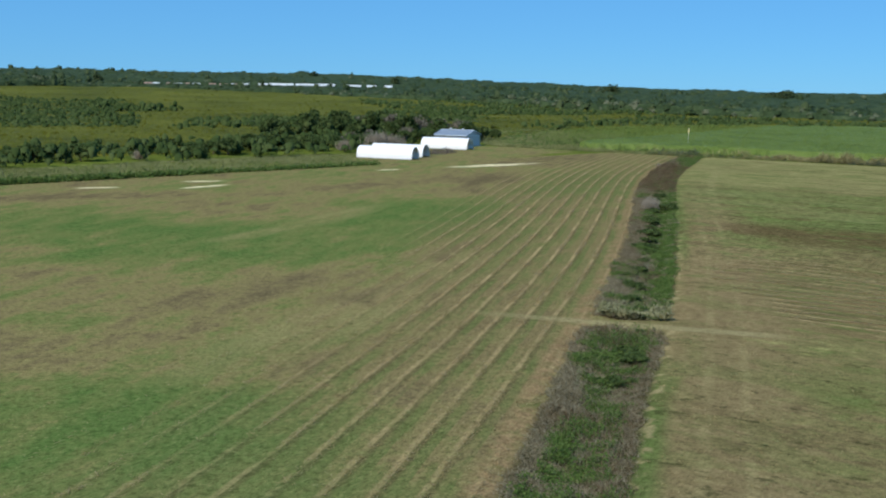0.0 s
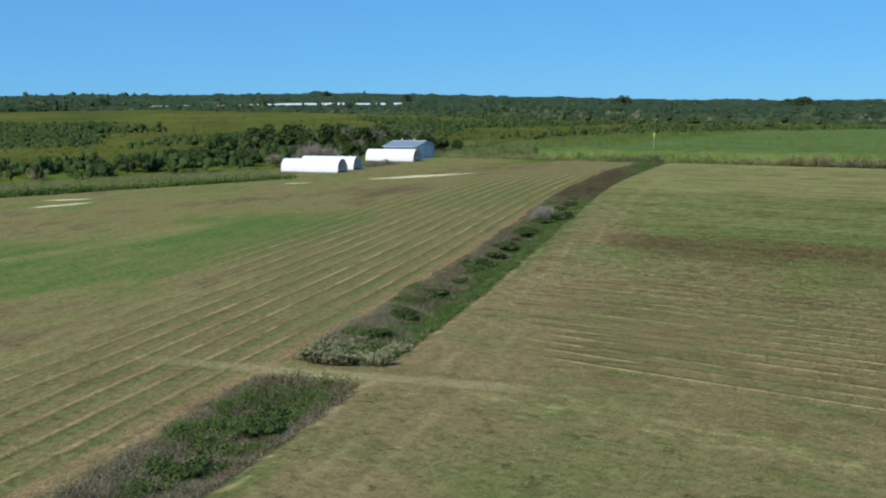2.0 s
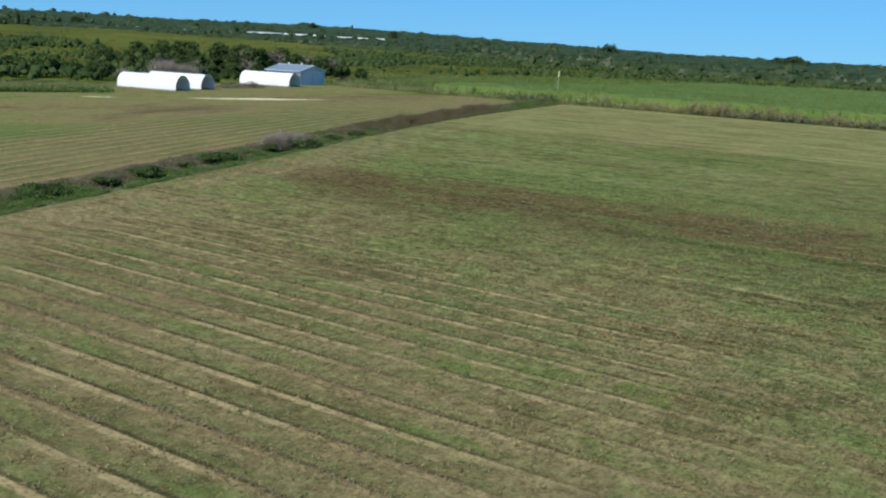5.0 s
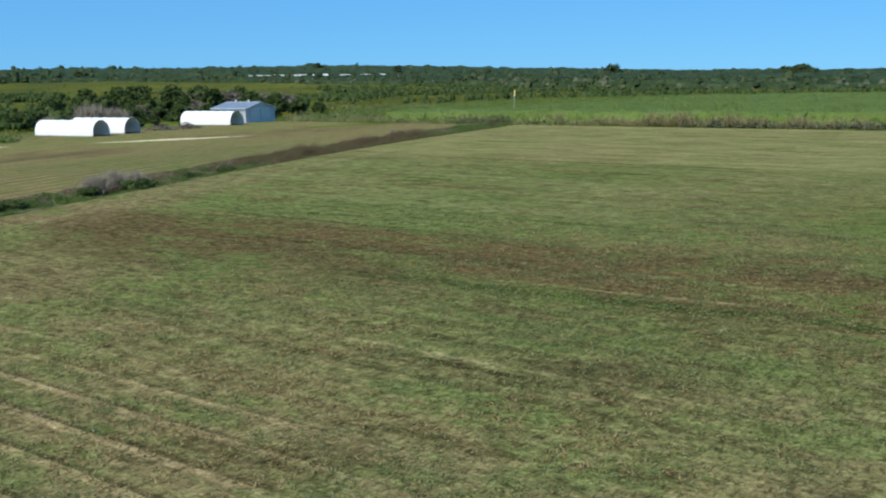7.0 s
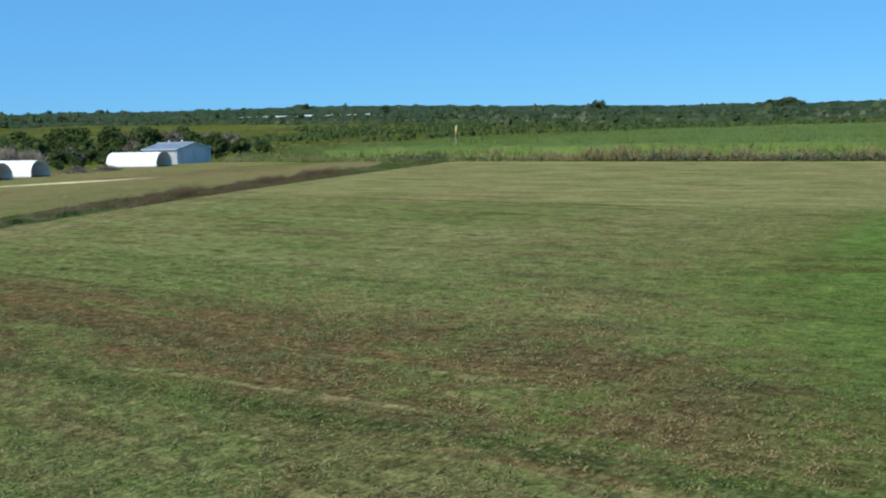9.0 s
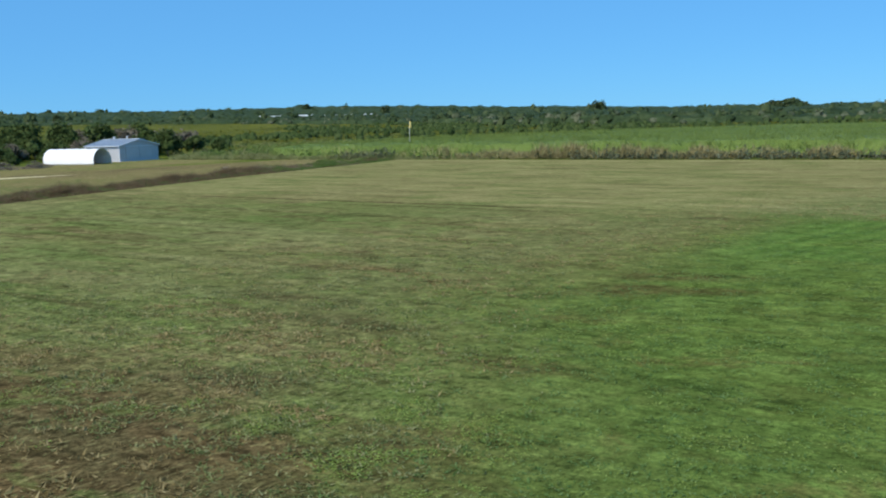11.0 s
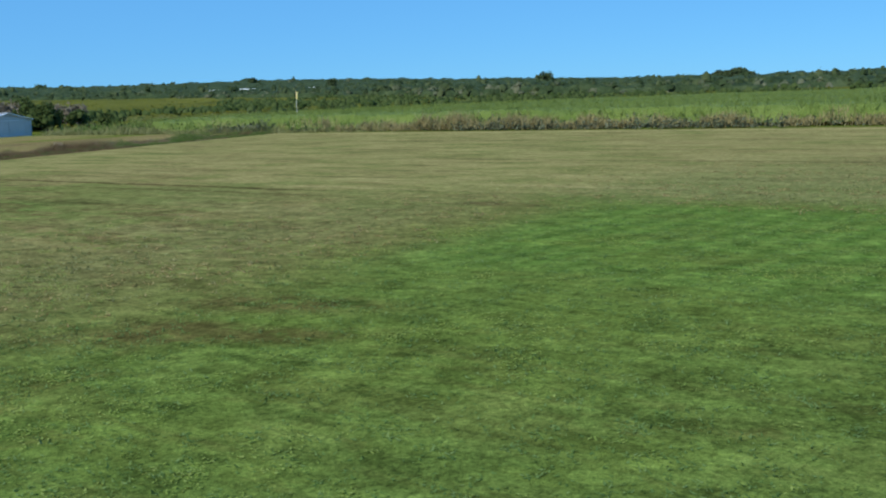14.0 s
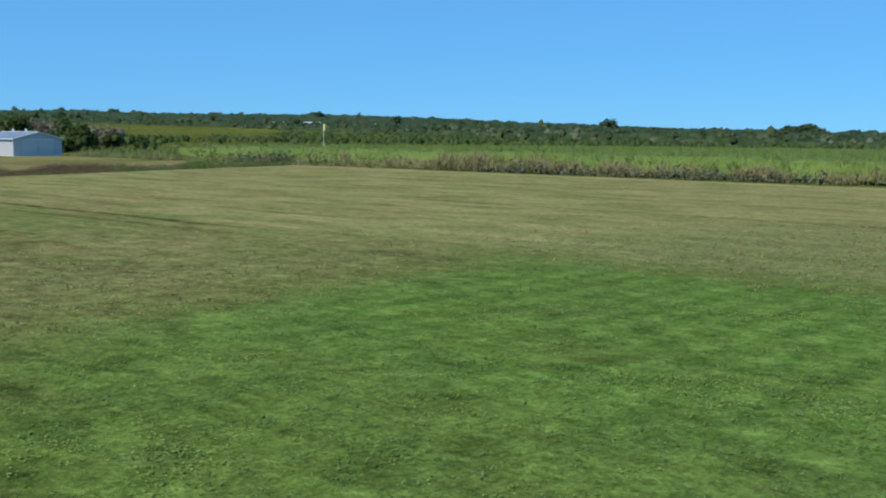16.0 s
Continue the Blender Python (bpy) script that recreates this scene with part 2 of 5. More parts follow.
        right = g.ramp(fr, (0.10, (0.080, 0.064, 0.037)), (0.32, (0.146, 0.126, 0.064)), (0.50, (0.124, 0.131, 0.053)), (0.68, (0.104, 0.121, 0.047)), (0.92, (0.076, 0.099, 0.036)))
        if south:
            rrow = g.math("FRACT", add(g.math("DIVIDE", g.math("SUBTRACT", add(m, mul(wob, 0.22)), 68.35), 1.61), 40.5))
            in_r = mul(between(66.6, 67.6, 86.0, 98.0, m), mul(g.step(7.0, 12.0, add(a, mul(wob, 4.0))), g.step(20.0, 6.0, d)))
            ragged = g.noise(1.0, 4.0, 0.65, g.xyz(mul(m, 0.9), mul(d, 0.32)))
            streaky = g.noise(1.0, 4.0, 0.65, g.xyz(mul(m, 0.75), mul(d, 0.09), 13.0))
            swath = mul(mul(between(0.33, 0.42, 0.52, 0.58, rrow), g.step(0.27, 0.46, ragged)), g.step(0.33, 0.50, streaky))
            # dark trench past each swath, with the straw's shadow painted in
            trench_shade = mul(between(0.54, 0.58, 0.63, 0.72, rrow), g.step(0.34, 0.46, streaky))
            strip = between(0.66, 0.74, 0.92, 1.0, rrow)
            brown = g.mix(thin_right, (0.044, 0.036, 0.020), (0.122, 0.078, 0.044))
            right = g.mix(mul(mul(band, g.step(0.30, 0.48, add(mul(along_right, 0.5), mul(streaky, 0.5)))), 0.92), right, brown)
        if not south:
            pale_straw = g.mix(thin_right, (0.186, 0.178, 0.086), (0.260, 0.232, 0.118))
            right = g.mix(mul(mul(straw, g.step(0.70, 0.36, along_right)), 0.85), right, pale_straw)
            beyond = mul(g.step(6.0, 18.0, d_w), between(158.0, 164.0, 172.0, 196.0, m_w))
            right = g.mix(mul(beyond, 0.6), right, g.mix(thin_right, (0.088, 0.116, 0.050), (0.132, 0.156, 0.070)))
        # drier ground: low down by the track, and beside the lush corner
        if south:
            dry_low = mul(g.step(106.0, 86.0, add(m, mul(wob, 14.0))), add(0.35, mul(g.step(50.0, 64.0, m_w), 0.65)))
        if not south:
            dry_east = mul(mul(between(-12.0, 0.0, 12.0, 20.0, d_w), between(131.5, 136.0, 158.0, 166.0, m_w)), 0.42)
        dry = mul(dry_low if south else dry_east, g.math("SUBTRACT", 1.0, mul(lush, 0.9)))
        if south:
            dry = mul(dry, g.math("SUBTRACT", 1.0, mul(band, 0.9)))
        dry = mul(dry, g.step(0.37, 0.49, g.noise(1.0, 6.0, 0.72, g.xyz(mul(m, 0.42), mul(d, 0.17), 21.0))))
        right = g.mix(mul(dry, 0.88), right, g.mix(thin_right, (0.150, 0.110, 0.064), (0.202, 0.158, 0.090)))
        olive = mul(between(0.0, 8.0, 12.0, 18.0, lush_d), between(122.0, 130.0, 158.0, 164.0, m_w))
        # the lush corner: dark rank grass, then an unmown square with the last mower's stripes
        lush_tone = add(mul(g.noise(0.35, 5.0, 0.65), 0.55), mul(fine, 0.45))
        lush_colour = g.ramp(lush_tone, (0.34, (0.042, 0.070, 0.023)), (0.50, (0.078, 0.126, 0.041)), (0.66, (0.108, 0.148, 0.055)))
        lush_here = mul(lush, g.step(0.30, 0.62, add(g.noise(0.24, 5.0, 0.68), mul(g.step(11.0, 20.0, lush_d), 0.42))))
        right = g.mix(mul(lush_here, 0.88), right, lush_colour)
        worn_out = mul(mul(lush, g.math("SUBTRACT", 1.0, g.step(128.0, 150.0, m))), g.step(0.53, 0.66, g.noise(0.30, 6.0, 0.70, None, 0.4)))
        right = g.mix(mul(worn_out, 0.75), right, g.mix(mid, (0.070, 0.062, 0.030), (0.165, 0.140, 0.070)))
        if not south:
            stripe = g.math("SINE", mul(add(add(d, mul(m, -0.10)), mul(wob, 0.5)), 5.0))
            vivid = g.mix(add(add(0.1, mul(mid, 0.8)), mul(stripe, 0.34)), (0.060, 0.114, 0.034), (0.104, 0.166, 0.056))
            vivid = g.mix(mul(g.step(0.50, 0.66, mid), 0.35), vivid, (0.036, 0.080, 0.024))
            right = g.mix(mul(near_a, 0.9), right, vivid)

        # a worn strip with wheel tracks beside the ditch
        worn = mul(between(2.0, 3.0, 7.5, 13.0, add(a, mul(wob, 3.0))), g.step(200.0, 110.0, v))
        right = g.mix(mul(mul(worn, g.step(0.22, 0.50, along_left)), 0.7), right, g.mix(mid, (0.158, 0.112, 0.070), (0.212, 0.160, 0.096)))
        wheel = g.step(0.45, 0.1, g.math("ABSOLUTE", g.math("SUBTRACT", g.math("ABSOLUTE", g.math("SUBTRACT", add(a, mul(wob, 0.4)), 6.2)), 1.0)))
        right = g.mix(mul(mul(mul(wheel, worn), g.step(0.38, 0.58, along_left)), 0.32), right, (0.255, 0.215, 0.120))
        turn = mul(between(-0.5, 0.2, 0.9, 1.6, g.math("SUBTRACT", add(a, mul(wob, 0.6)), add(7.2, mul(g.math("SUBTRACT", v, 140.0), 0.02)))), between(130.0, 142.0, 196.0, 210.0, v))
        right = g.mix(mul(turn, 0.4), right, (0.235, 0.205, 0.110))
        verge = mul(between(1.9, 2.3, 2.9, 4.0, add(a, wob)), g.math("MAXIMUM", g.step(58.0, 44.0, v), mul(between(82.0, 100.0, 150.0, 175.0, v), 0.7)))
        right = g.mix(mul(verge, 0.75), right, (0.060, 0.104, 0.030))
        if south:
            pale = mul(between(59.3, 60.4, 61.6, 62.8, add(m, mul(wob, 1.4))), mul(between(-13.0, -10.0, 4.0, 10.0, d), g.step(0.46, 0.62, g.noise(1.0, 4.0, 0.68, g.xyz(mul(m, 0.9), mul(d, 0.4), 31.0)))))
            right = g.mix(mul(pale, 0.8), right, (0.265, 0.235, 0.115))
        # thin bald places, greener drifts and clumps, drawn out along the rows
        lean = mul(g.math("SUBTRACT", 1.0, mul(g.step(150.0, 175.0, m), 0.6)), add(0.45, mul(g.step(66.0, 94.0, m), 0.55)))
        bald = g.step(0.55, 0.585, g.noise(1.0, 6.0, 0.68, g.xyz(mul(m, 0.26), mul(d, 0.11), 7.0)))
        bald = mul(mul(bald, lean), g.math("SUBTRACT", 0.62, mul(lush, 0.45)))
        drift = mul(g.step(0.52, 0.565, g.noise(1.0, 6.0, 0.7, g.xyz(mul(m, 0.22), mul(d, 0.10), 3.0))), lean)
        right = g.mix(mul(drift, 0.50), right, (0.092, 0.132, 0.042))
        right = g.mix(bald, right, g.mix(mid, (0.052, 0.046, 0.024), (0.116, 0.086, 0.046)))
        lines = g.noise(1.0, 4.0, 0.6, g.xyz(mul(m, 1.15), mul(d, 0.055), 11.0))
        thread = g.step(0.57, 0.63, lines)
        wisp = mul(mul(g.step(0.41, 0.35, lines), g.step(0.44, 0.56, mid)), mul(g.step(80.0, 92.0, m), 0.5))
        right = g.mix(mul(wisp, g.math("SUBTRACT", 1.0, lush)), right, (0.215, 0.178, 0.098))
        right = g.mix(mul(mul(thread, add(mul(g.step(58.0, 70.0, m), 0.35), mul(g.step(82.0, 94.0, m), 0.65))), g.math("SUBTRACT", 0.62, mul(g.math("MAXIMUM", lush, g.step(-6.0, 6.0, d)), 0.42))), right, (0.060, 0.060, 0.028))
        if not south:
            sheen = g.step(0.44, 0.60, g.noise(1.0, 4.0, 0.6, g.xyz(mul(m, 0.22), mul(d, 0.035), 51.0)))
            right = g.mix(mul(mul(sheen, greener), 0.55), right, g.mix(thin_right, (0.138, 0.148, 0.068), (0.196, 0.190, 0.094)))
        right = g.mix(mul(olive, 0.5), right, g.mix(thin_right, (0.092, 0.110, 0.044), (0.136, 0.146, 0.064)))
        soil = patches(((92.5, 92.6, 3.2, 0.9, -0.73), (95.2, 87.0, 3.0, 0.8, -0.73), (104.8, 90.7, 4.0, 0.7, -0.2), (98.4, 82.0, 2.2, 0.6, -0.73), (107.0, 93.4, 2.4, 0.9, -0.4), (105.4, 91.0, 2.4, 0.7, -0.6), (89.2, 77.4, 2.6, 0.8, -0.73), (92.4, 81.4, 2.8, 0.7, -0.73), (94.2, 72.6, 3.2, 0.9, -0.73), (115.6, 112.6, 2.2, 0.7, -0.73), (94.2, 71.4, 4.0, 1.3, -0.73), (89.1, 78.0, 2.2, 0.7, -0.73), (92.0, 81.2, 2.4, 0.7, -0.73), (78.7, 64.6, 3.0, 1.0, -0.73)))
        right = g.mix(mul(mul(soil, g.step(0.34, 0.52, mid)), 0.8), right, g.mix(thin_right, (0.044, 0.041, 0.022), (0.104, 0.082, 0.044)))
        knots = g.step(0.565, 0.635, g.noise(1.0, 6.0, 0.74, g.xyz(mul(m, 0.80), mul(d, 0.45), 41.0)))
        knots = mul(knots, g.math("MAXIMUM", between(116.0, 124.0, 140.0, 150.0, m), g.math("MAXIMUM", g.step(64.0, 56.0, m), mul(between(80.0, 88.0, 118.0, 124.0, m), 0.75))))
        right = g.mix(mul(knots, 0.75), right, g.mix(lush, (0.046, 0.045, 0.022), (0.034, 0.056, 0.020)))
        # old wheel ruts and the brow where the thinner sward begins
        dark, light, rust = (0.052, 0.042, 0.022), (0.275, 0.235, 0.130), (0.125, 0.072, 0.040)
        for at, lo, hi, deep, wide, tone_, *skew in (
            (85.9, 3, 22, 0.75, 0.35, dark), (84.5, 6, 20, 0.55, 0.3, dark), (90.0, -10, 6, 0.6, 0.4, dark), (93.5, -16, 0, 0.45, 0.4, dark), (97.6, -12, 26, 0.55, 0.5, dark), (103.0, 2, 24, 0.5, 0.5, dark),
            (109.3, 8, 26, 0.75, 0.5, rust), (111.1, -4, 14, 0.7, 0.9, rust), (113.4, -20, 12, 0.6, 0.5, dark), (115.3, -26, 20, 0.6, 0.6, rust), (117.2, -14, 8, 0.75, 0.8, rust), (119.6, -30, 6, 0.6, 0.5, dark), (108.9, -6, 30, 0.85, 0.9, (0.040, 0.054, 0.021), 0.08), (101.3, -2, 16, 0.75, 0.35, dark), (99.0, 3, 22, 0.8, 0.32, dark), (99.65, 1, 18, 0.7, 0.22, light), (110.3, 2, 20, 0.5, 0.25, light, 0.10), (105.7, 5, 15, 0.5, 0.2, light), (126.2, -8, 8, 0.6, 0.5, dark), (137.3, 0, 12, 0.7, 0.5, rust), (139.2, -28, -10, 0.6, 0.6, dark), (146.0, -34, -8, 0.45, 0.5, dark),
            (155.2, -34, -2, 0.55, 0.6, dark), (161.6, -26, 2, 0.5, 0.5, dark), (163.8, -44, 0, 0.95, 0.5, dark), (165.5, -10, 8, 0.5, 0.5, light), (168.9, 0, 18, 0.6, 0.5, light), (170.3, -14, 6, 0.6, 0.5, light), (174.8, -4, 14, 0.45, 0.6, light),
            (186.0, -14, 40, 0.5, 0.7, dark), (197.0, -6, 60, 0.5, 0.8, dark), (210.0, -40, 20, 0.35, 0.9, dark), (228.6, -90, 300, 0.6, 1.8, light)):
            if (at > 130) if south else (at < 126):
                continue
            rut = g.step(wide, wide * 0.3, g.math("ABSOLUTE", g.math("SUBTRACT", add(m, mul(wob, 0.6)), add(at, mul(g.math("SUBTRACT", d, 7.0), skew[0])) if skew else at)))
            rut = mul(rut, between(lo, lo + 8.0, hi - 8.0, hi, d))
            right = g.mix(mul(mul(rut, g.step(0.36, 0.52, mid)), deep), right, tone_)
        if south:
            right = g.mix(mul(mul(strip, in_r), 0.35), right, (0.085, 0.115, 0.038))
            right = g.mix(mul(mul(swath, in_r), 0.9), right, (0.310, 0.230, 0.140))
            right = g.mix(mul(mul(trench_shade, in_r), 0.80), right, (0.040, 0.038, 0.020))
        clump = g.noise(1.0, 6.0, 0.78, g.xyz(mul(m, 0.9), mul(d, 0.6), 5.0))
        clump = add(mul(mul(g.math("SUBTRACT", clump, 0.5), g.math("SUBTRACT", 3.4, mul(between(70.0, 80.0, 122.0, 136.0, m), 1.6))), g.math("SUBTRACT", lean, 0.15)), 1.0)
        rough = add(1.5, mul(between(80.0, 94.0, 122.0, 136.0, m), 1.4))
        tussock = add(mul(g.math("SUBTRACT", g.noise(1.0, 6.0, 0.76, g.xyz(mul(m, 3.0), mul(d, 1.3), 17.0)), 0.5), rough), 1.0)
        clump = mul(clump, tussock)
        right = g.mix(1.0, right, g.xyz(clump, clump, clump), "MULTIPLY")
        return right, lush

    east = zone != "west"
    colour, lush = right_field() if east else (left_field(), 0.0)
    # the ditch bed and its scorched rims
    bed = g.ramp(mid, (0.35, (0.048, 0.043, 0.025)), (0.65, (0.087, 0.083, 0.043)))
    inside = mul(g.step(2.9, 2.2, g.math("ABSOLUTE", add(add(a, mul(g.step(26.0, 52.0, v), 0.3)), mul(wob, 0.9)))), g.step(252.0, 240.0, v))
    crossing = g.step(2.1, 1.4, g.math("ABSOLUTE", g.math("SUBTRACT", g.math("ADD", v, g.math("MULTIPLY", wob, 0.6)), 63.2)))
    rim_a = g.math("ADD", a, g.math("MULTIPLY", wob, 0.7))
    rim = mul(between(-4.8, -4.0, -2.9, -2.4, add(rim_a, g.math("SUBTRACT", mul(g.step(26.0, 52.0, v), 0.6), 0.6))), g.step(235.0, 190.0, v))
    colour = g.mix(g.math("MULTIPLY", g.math("MULTIPLY", rim, g.step(0.36, 0.60, g.noise(0.7, 5.0, 0.7))), 0.75), colour, (0.230, 0.150, 0.094))
    lip = g.math("MULTIPLY", g.math("MULTIPLY", g.step(2.0, 2.3, rim_a), g.step(3.1, 2.7, rim_a)), g.math("MULTIPLY", g.step(120.0, 100.0, v), g.step(0.50, 0.62, g.noise(0.9, 3.0))))
    colour = g.mix(g.math("MULTIPLY", lip, 0.7), colour, (0.290, 0.230, 0.140))
    colour = g.mix(g.math("MULTIPLY", inside, g.math("SUBTRACT", 1.0, crossing)), colour, bed)
    track = g.math("MULTIPLY", g.step(0.95, 0.35, g.math("ABSOLUTE", g.math("SUBTRACT", g.math("ADD", v, g.math("MULTIPLY", wob, 0.35)), 62.6))), g.math("MULTIPLY", g.step(-13.0, -8.0, a), g.step(11.5, 7.5, a)))
    colour = g.mix(mul(track, g.math("SUBTRACT", 0.85, mul(g.step(-3.0, -8.0, a), 0.35))), colour, g.mix(mid, (0.200, 0.168, 0.098), (0.275, 0.232, 0.140)))
    # pale gravel
    sand = patches(((43, 195.3, 10.5, 2.2, 0.50), (-10.5, 152.2, 4.2, 1.1, 0.77), (-12, 160.5, 3.0, 0.9, 0.2), (-26.5, 150, 3.2, 0.8, 0.2), (21, 184, 2.5, 0.8, 0.4)), 0.35)
    sand = mul(sand, g.step(0.38, 0.50, g.noise(0.8, 5.0, 0.7, None, 0.6)))
    colour = g.mix(sand, colour, g.mix(mid, (0.50, 0.42, 0.30), (0.68, 0.60, 0.46)))
    # beyond the fields: scrub soil
    left_bound = g.math("ADD", g.dot(-0.56, 0.829), g.math("MULTIPLY", wob, 1.5))
    pad = g.blob(45, 234, 48, 18, 0.95, wob, 0.25)
    wild = g.math("MULTIPLY", g.step(150.5, 152.0, left_bound), g.math("SUBTRACT", 1.0, pad))
    wild = g.math("MAXIMUM", wild, g.step(FIELD_END, FIELD_END + 2.0, g.math("ADD", m, g.math("MULTIPLY", wob, 1.0))))
    scrub = g.ramp(g.noise(0.02, 4.0, 0.6), (0.35, (0.070, 0.092, 0.022)), (0.6, (0.102, 0.128, 0.027)))
    colour = g.mix(wild, colour, scrub)
    floor = g.math("MAXIMUM", g.step(585.0, 640.0, m), g.step(850.0, 900.0, g.dot(0, 1)))
    colour = g.mix(floor, colour, g.ramp(g.noise(0.05, 4.0), (0.35, (0.045, 0.068, 0.028)), (0.65, (0.075, 0.105, 0.045))))
    # fine grain of blades and thatch over everything
    grain = g.math("ADD", -0.10, g.math("MULTIPLY", fine, 2.25))
    grain = g.math("MULTIPLY", grain, g.math("ADD", 0.10, g.math("MULTIPLY", g.noise(2.2, 5.0, 0.75), 1.9)))
    flat = g.xyz(g.math("MULTIPLY", m, 1.4), g.math("MULTIPLY", d, 0.9))
    blot = g.noise(1.0, 5.0, 0.72, flat)
    fleck = g.noise(2.2, 3.0, 0.7, g.xyz(g.math("MULTIPLY", m, 1.2), g.math("MULTIPLY", d, 3.0)))
    dark_bits = g.math("MAXIMUM", g.step(0.56, 0.65, blot), g.step(0.54, 0.60, fleck))
    grain = g.math("MULTIPLY", grain, g.math("SUBTRACT", 1.18, g.math("MULTIPLY", dark_bits, 0.54)))
    even = {"west": 0.75, "north": 0.55}.get(zone) or mul(g.math("SUBTRACT", 1.0, mul(lush, 0.6)), add(0.45, mul(g.step(66.0, 92.0, m), 0.55)))
    grain = g.math("ADD", 1.08, g.math("MULTIPLY", g.math("SUBTRACT", grain, 1.08), even))
    pale_bits = g.math("MULTIPLY", g.step(0.45, 0.38, fleck), g.step(0.58, 0.44, blot))
    tame = g.math("SUBTRACT", 1.0, g.math("MULTIPLY", wild, 1.0))
    colour = g.mix(g.math("MULTIPLY", g.math("MULTIPLY", pale_bits, g.math("MULTIPLY", even, 0.55)), tame), colour, g.mix(lush, (0.225, 0.205, 0.105), (0.118, 0.170, 0.060)) if east else (0.225, 0.205, 0.105))
    colour = g.mix(1.0, colour, g.xyz(grain, grain, g.math("MULTIPLY", grain, g.math("SUBTRACT", 0.80, g.math("MULTIPLY", lush, 0.16)))), "MULTIPLY")
    g.colour(colour)
    g.bump(g.math("ADD", fine, g.math("MULTIPLY", mid, 2.0)), 0.7, 0.06)
    return g.m


M_GROUND = [ground_material("west_field", "west"), ground_material("near_east_field", "south"), ground_material("far_east_field", "north")]
M_CUT = leaf_material("cut_straw", (0.205, 0.150, 0.074), (0.335, 0.258, 0.138), (0.480, 0.388, 0.225), 0.3, 0.8, 1.6, 0.5)
M_TUFT = leaf_material("lawn_blades", (0.060, 0.085, 0.026), (0.148, 0.182, 0.064), (0.300, 0.300, 0.142), 1.2, 0.7, 1.6, 0.3)
M_DRYTUFT = leaf_material("dry_lawn_blades", (0.072, 0.052, 0.022), (0.240, 0.186, 0.080), (0.420, 0.340, 0.165), 1.2, 0.8, 1.6, 0.3)
M_LUSH = leaf_material("lush_blades", (0.060, 0.116, 0.032), (0.100, 0.176, 0.050), (0.170, 0.245, 0.088), 1.2, 0.65, 1.6, 0.3)
M_CLOVER = leaf_material("clover_leaves", (0.115, 0.180, 0.040), (0.180, 0.255, 0.056), (0.280, 0.345, 0.098), 0.4, 0.6, 1.6, 0.3)
M_WEED = leaf_material("ditch_weed_leaves", (0.046, 0.084, 0.021), (0.096, 0.160, 0.037), (0.180, 0.255, 0.072), 0.9, 0.55, 1.5, 0.4)
M_DRYWEED = leaf_material("dry_weed_stalks", (0.128, 0.110, 0.064), (0.238, 0.208, 0.128), (0.370, 0.328, 0.215), 0.9, 0.85, 1.6, 0.4)
M_PALE = leaf_material("pale_drying_leaves", (0.150, 0.160, 0.072), (0.245, 0.245, 0.120), (0.370, 0.350, 0.200), 0.9, 0.8, 1.6, 0.4)
M_DEAD = leaf_material("dead_brown_thatch", (0.080, 0.058, 0.033), (0.148, 0.110, 0.062), (0.250, 0.194, 0.114), 0.9, 0.9, 1.6, 0.4)
M_LONG = leaf_material("long_grass_blades", (0.112, 0.144, 0.045), (0.178, 0.204, 0.074), (0.272, 0.264, 0.128), 0.12, 0.65, 1.6, 0.15)
M_CANE = leaf_material("cane_leaves", (0.130, 0.192, 0.044), (0.170, 0.240, 0.058), (0.225, 0.292, 0.088), 0.05, 0.6, 2.4, 0.4)
M_TRASH = leaf_material("dry_cane_trash", (0.160, 0.138, 0.062), (0.285, 0.248, 0.114), (0.430, 0.385, 0.190), 0.15, 0.85, 1.2, 0.45)
M_MANG = leaf_material("yellow_green_mangrove", (0.060, 0.078, 0.012), (0.094, 0.110, 0.017), (0.130, 0.140, 0.028), 0.012, 0.65, 2.2, 0.2)
M_SCRUB = leaf_material("dark_scrub_leaves", (0.036, 0.060, 0.018), (0.060, 0.094, 0.028), (0.094, 0.128, 0.044), 0.10, 0.65, 1.2, 0.3)
M_WOOD = leaf_material("woodland_leaves", (0.024, 0.042, 0.019), (0.046, 0.072, 0.030), (0.084, 0.110, 0.050), 0.10, 0.65, 1.4, 0.2)
M_EDGETREE = leaf_material("grey_green_leaves", (0.062, 0.082, 0.046), (0.100, 0.122, 0.070), (0.160, 0.176, 0.110), 0.10, 0.7, 1.4, 0.25)


def canopy_material(name, dark, mid, light, broad, fine, rough=0.8, depth=0.6):
    """A closed canopy seen from afar: broad drifts of tone, leaf clumps, and the shade in the gaps between them painted
    dark.
    """
    g = Nodes(name, rough)
    g.bsdf.inputs["Specular IOR Level"].default_value = 0.05
    leafy = g.noise(fine, 5.0, 0.75)
    f = g.math("ADD", g.math("MULTIPLY", g.noise(broad, 3.0), 0.55), g.math("MULTIPLY", leafy, 0.45))
    g.colour(g.ramp(f, (0.36, dark), (0.50, mid), (0.64, light)))
    g.bump(leafy, 1.0, depth)
    return g.m


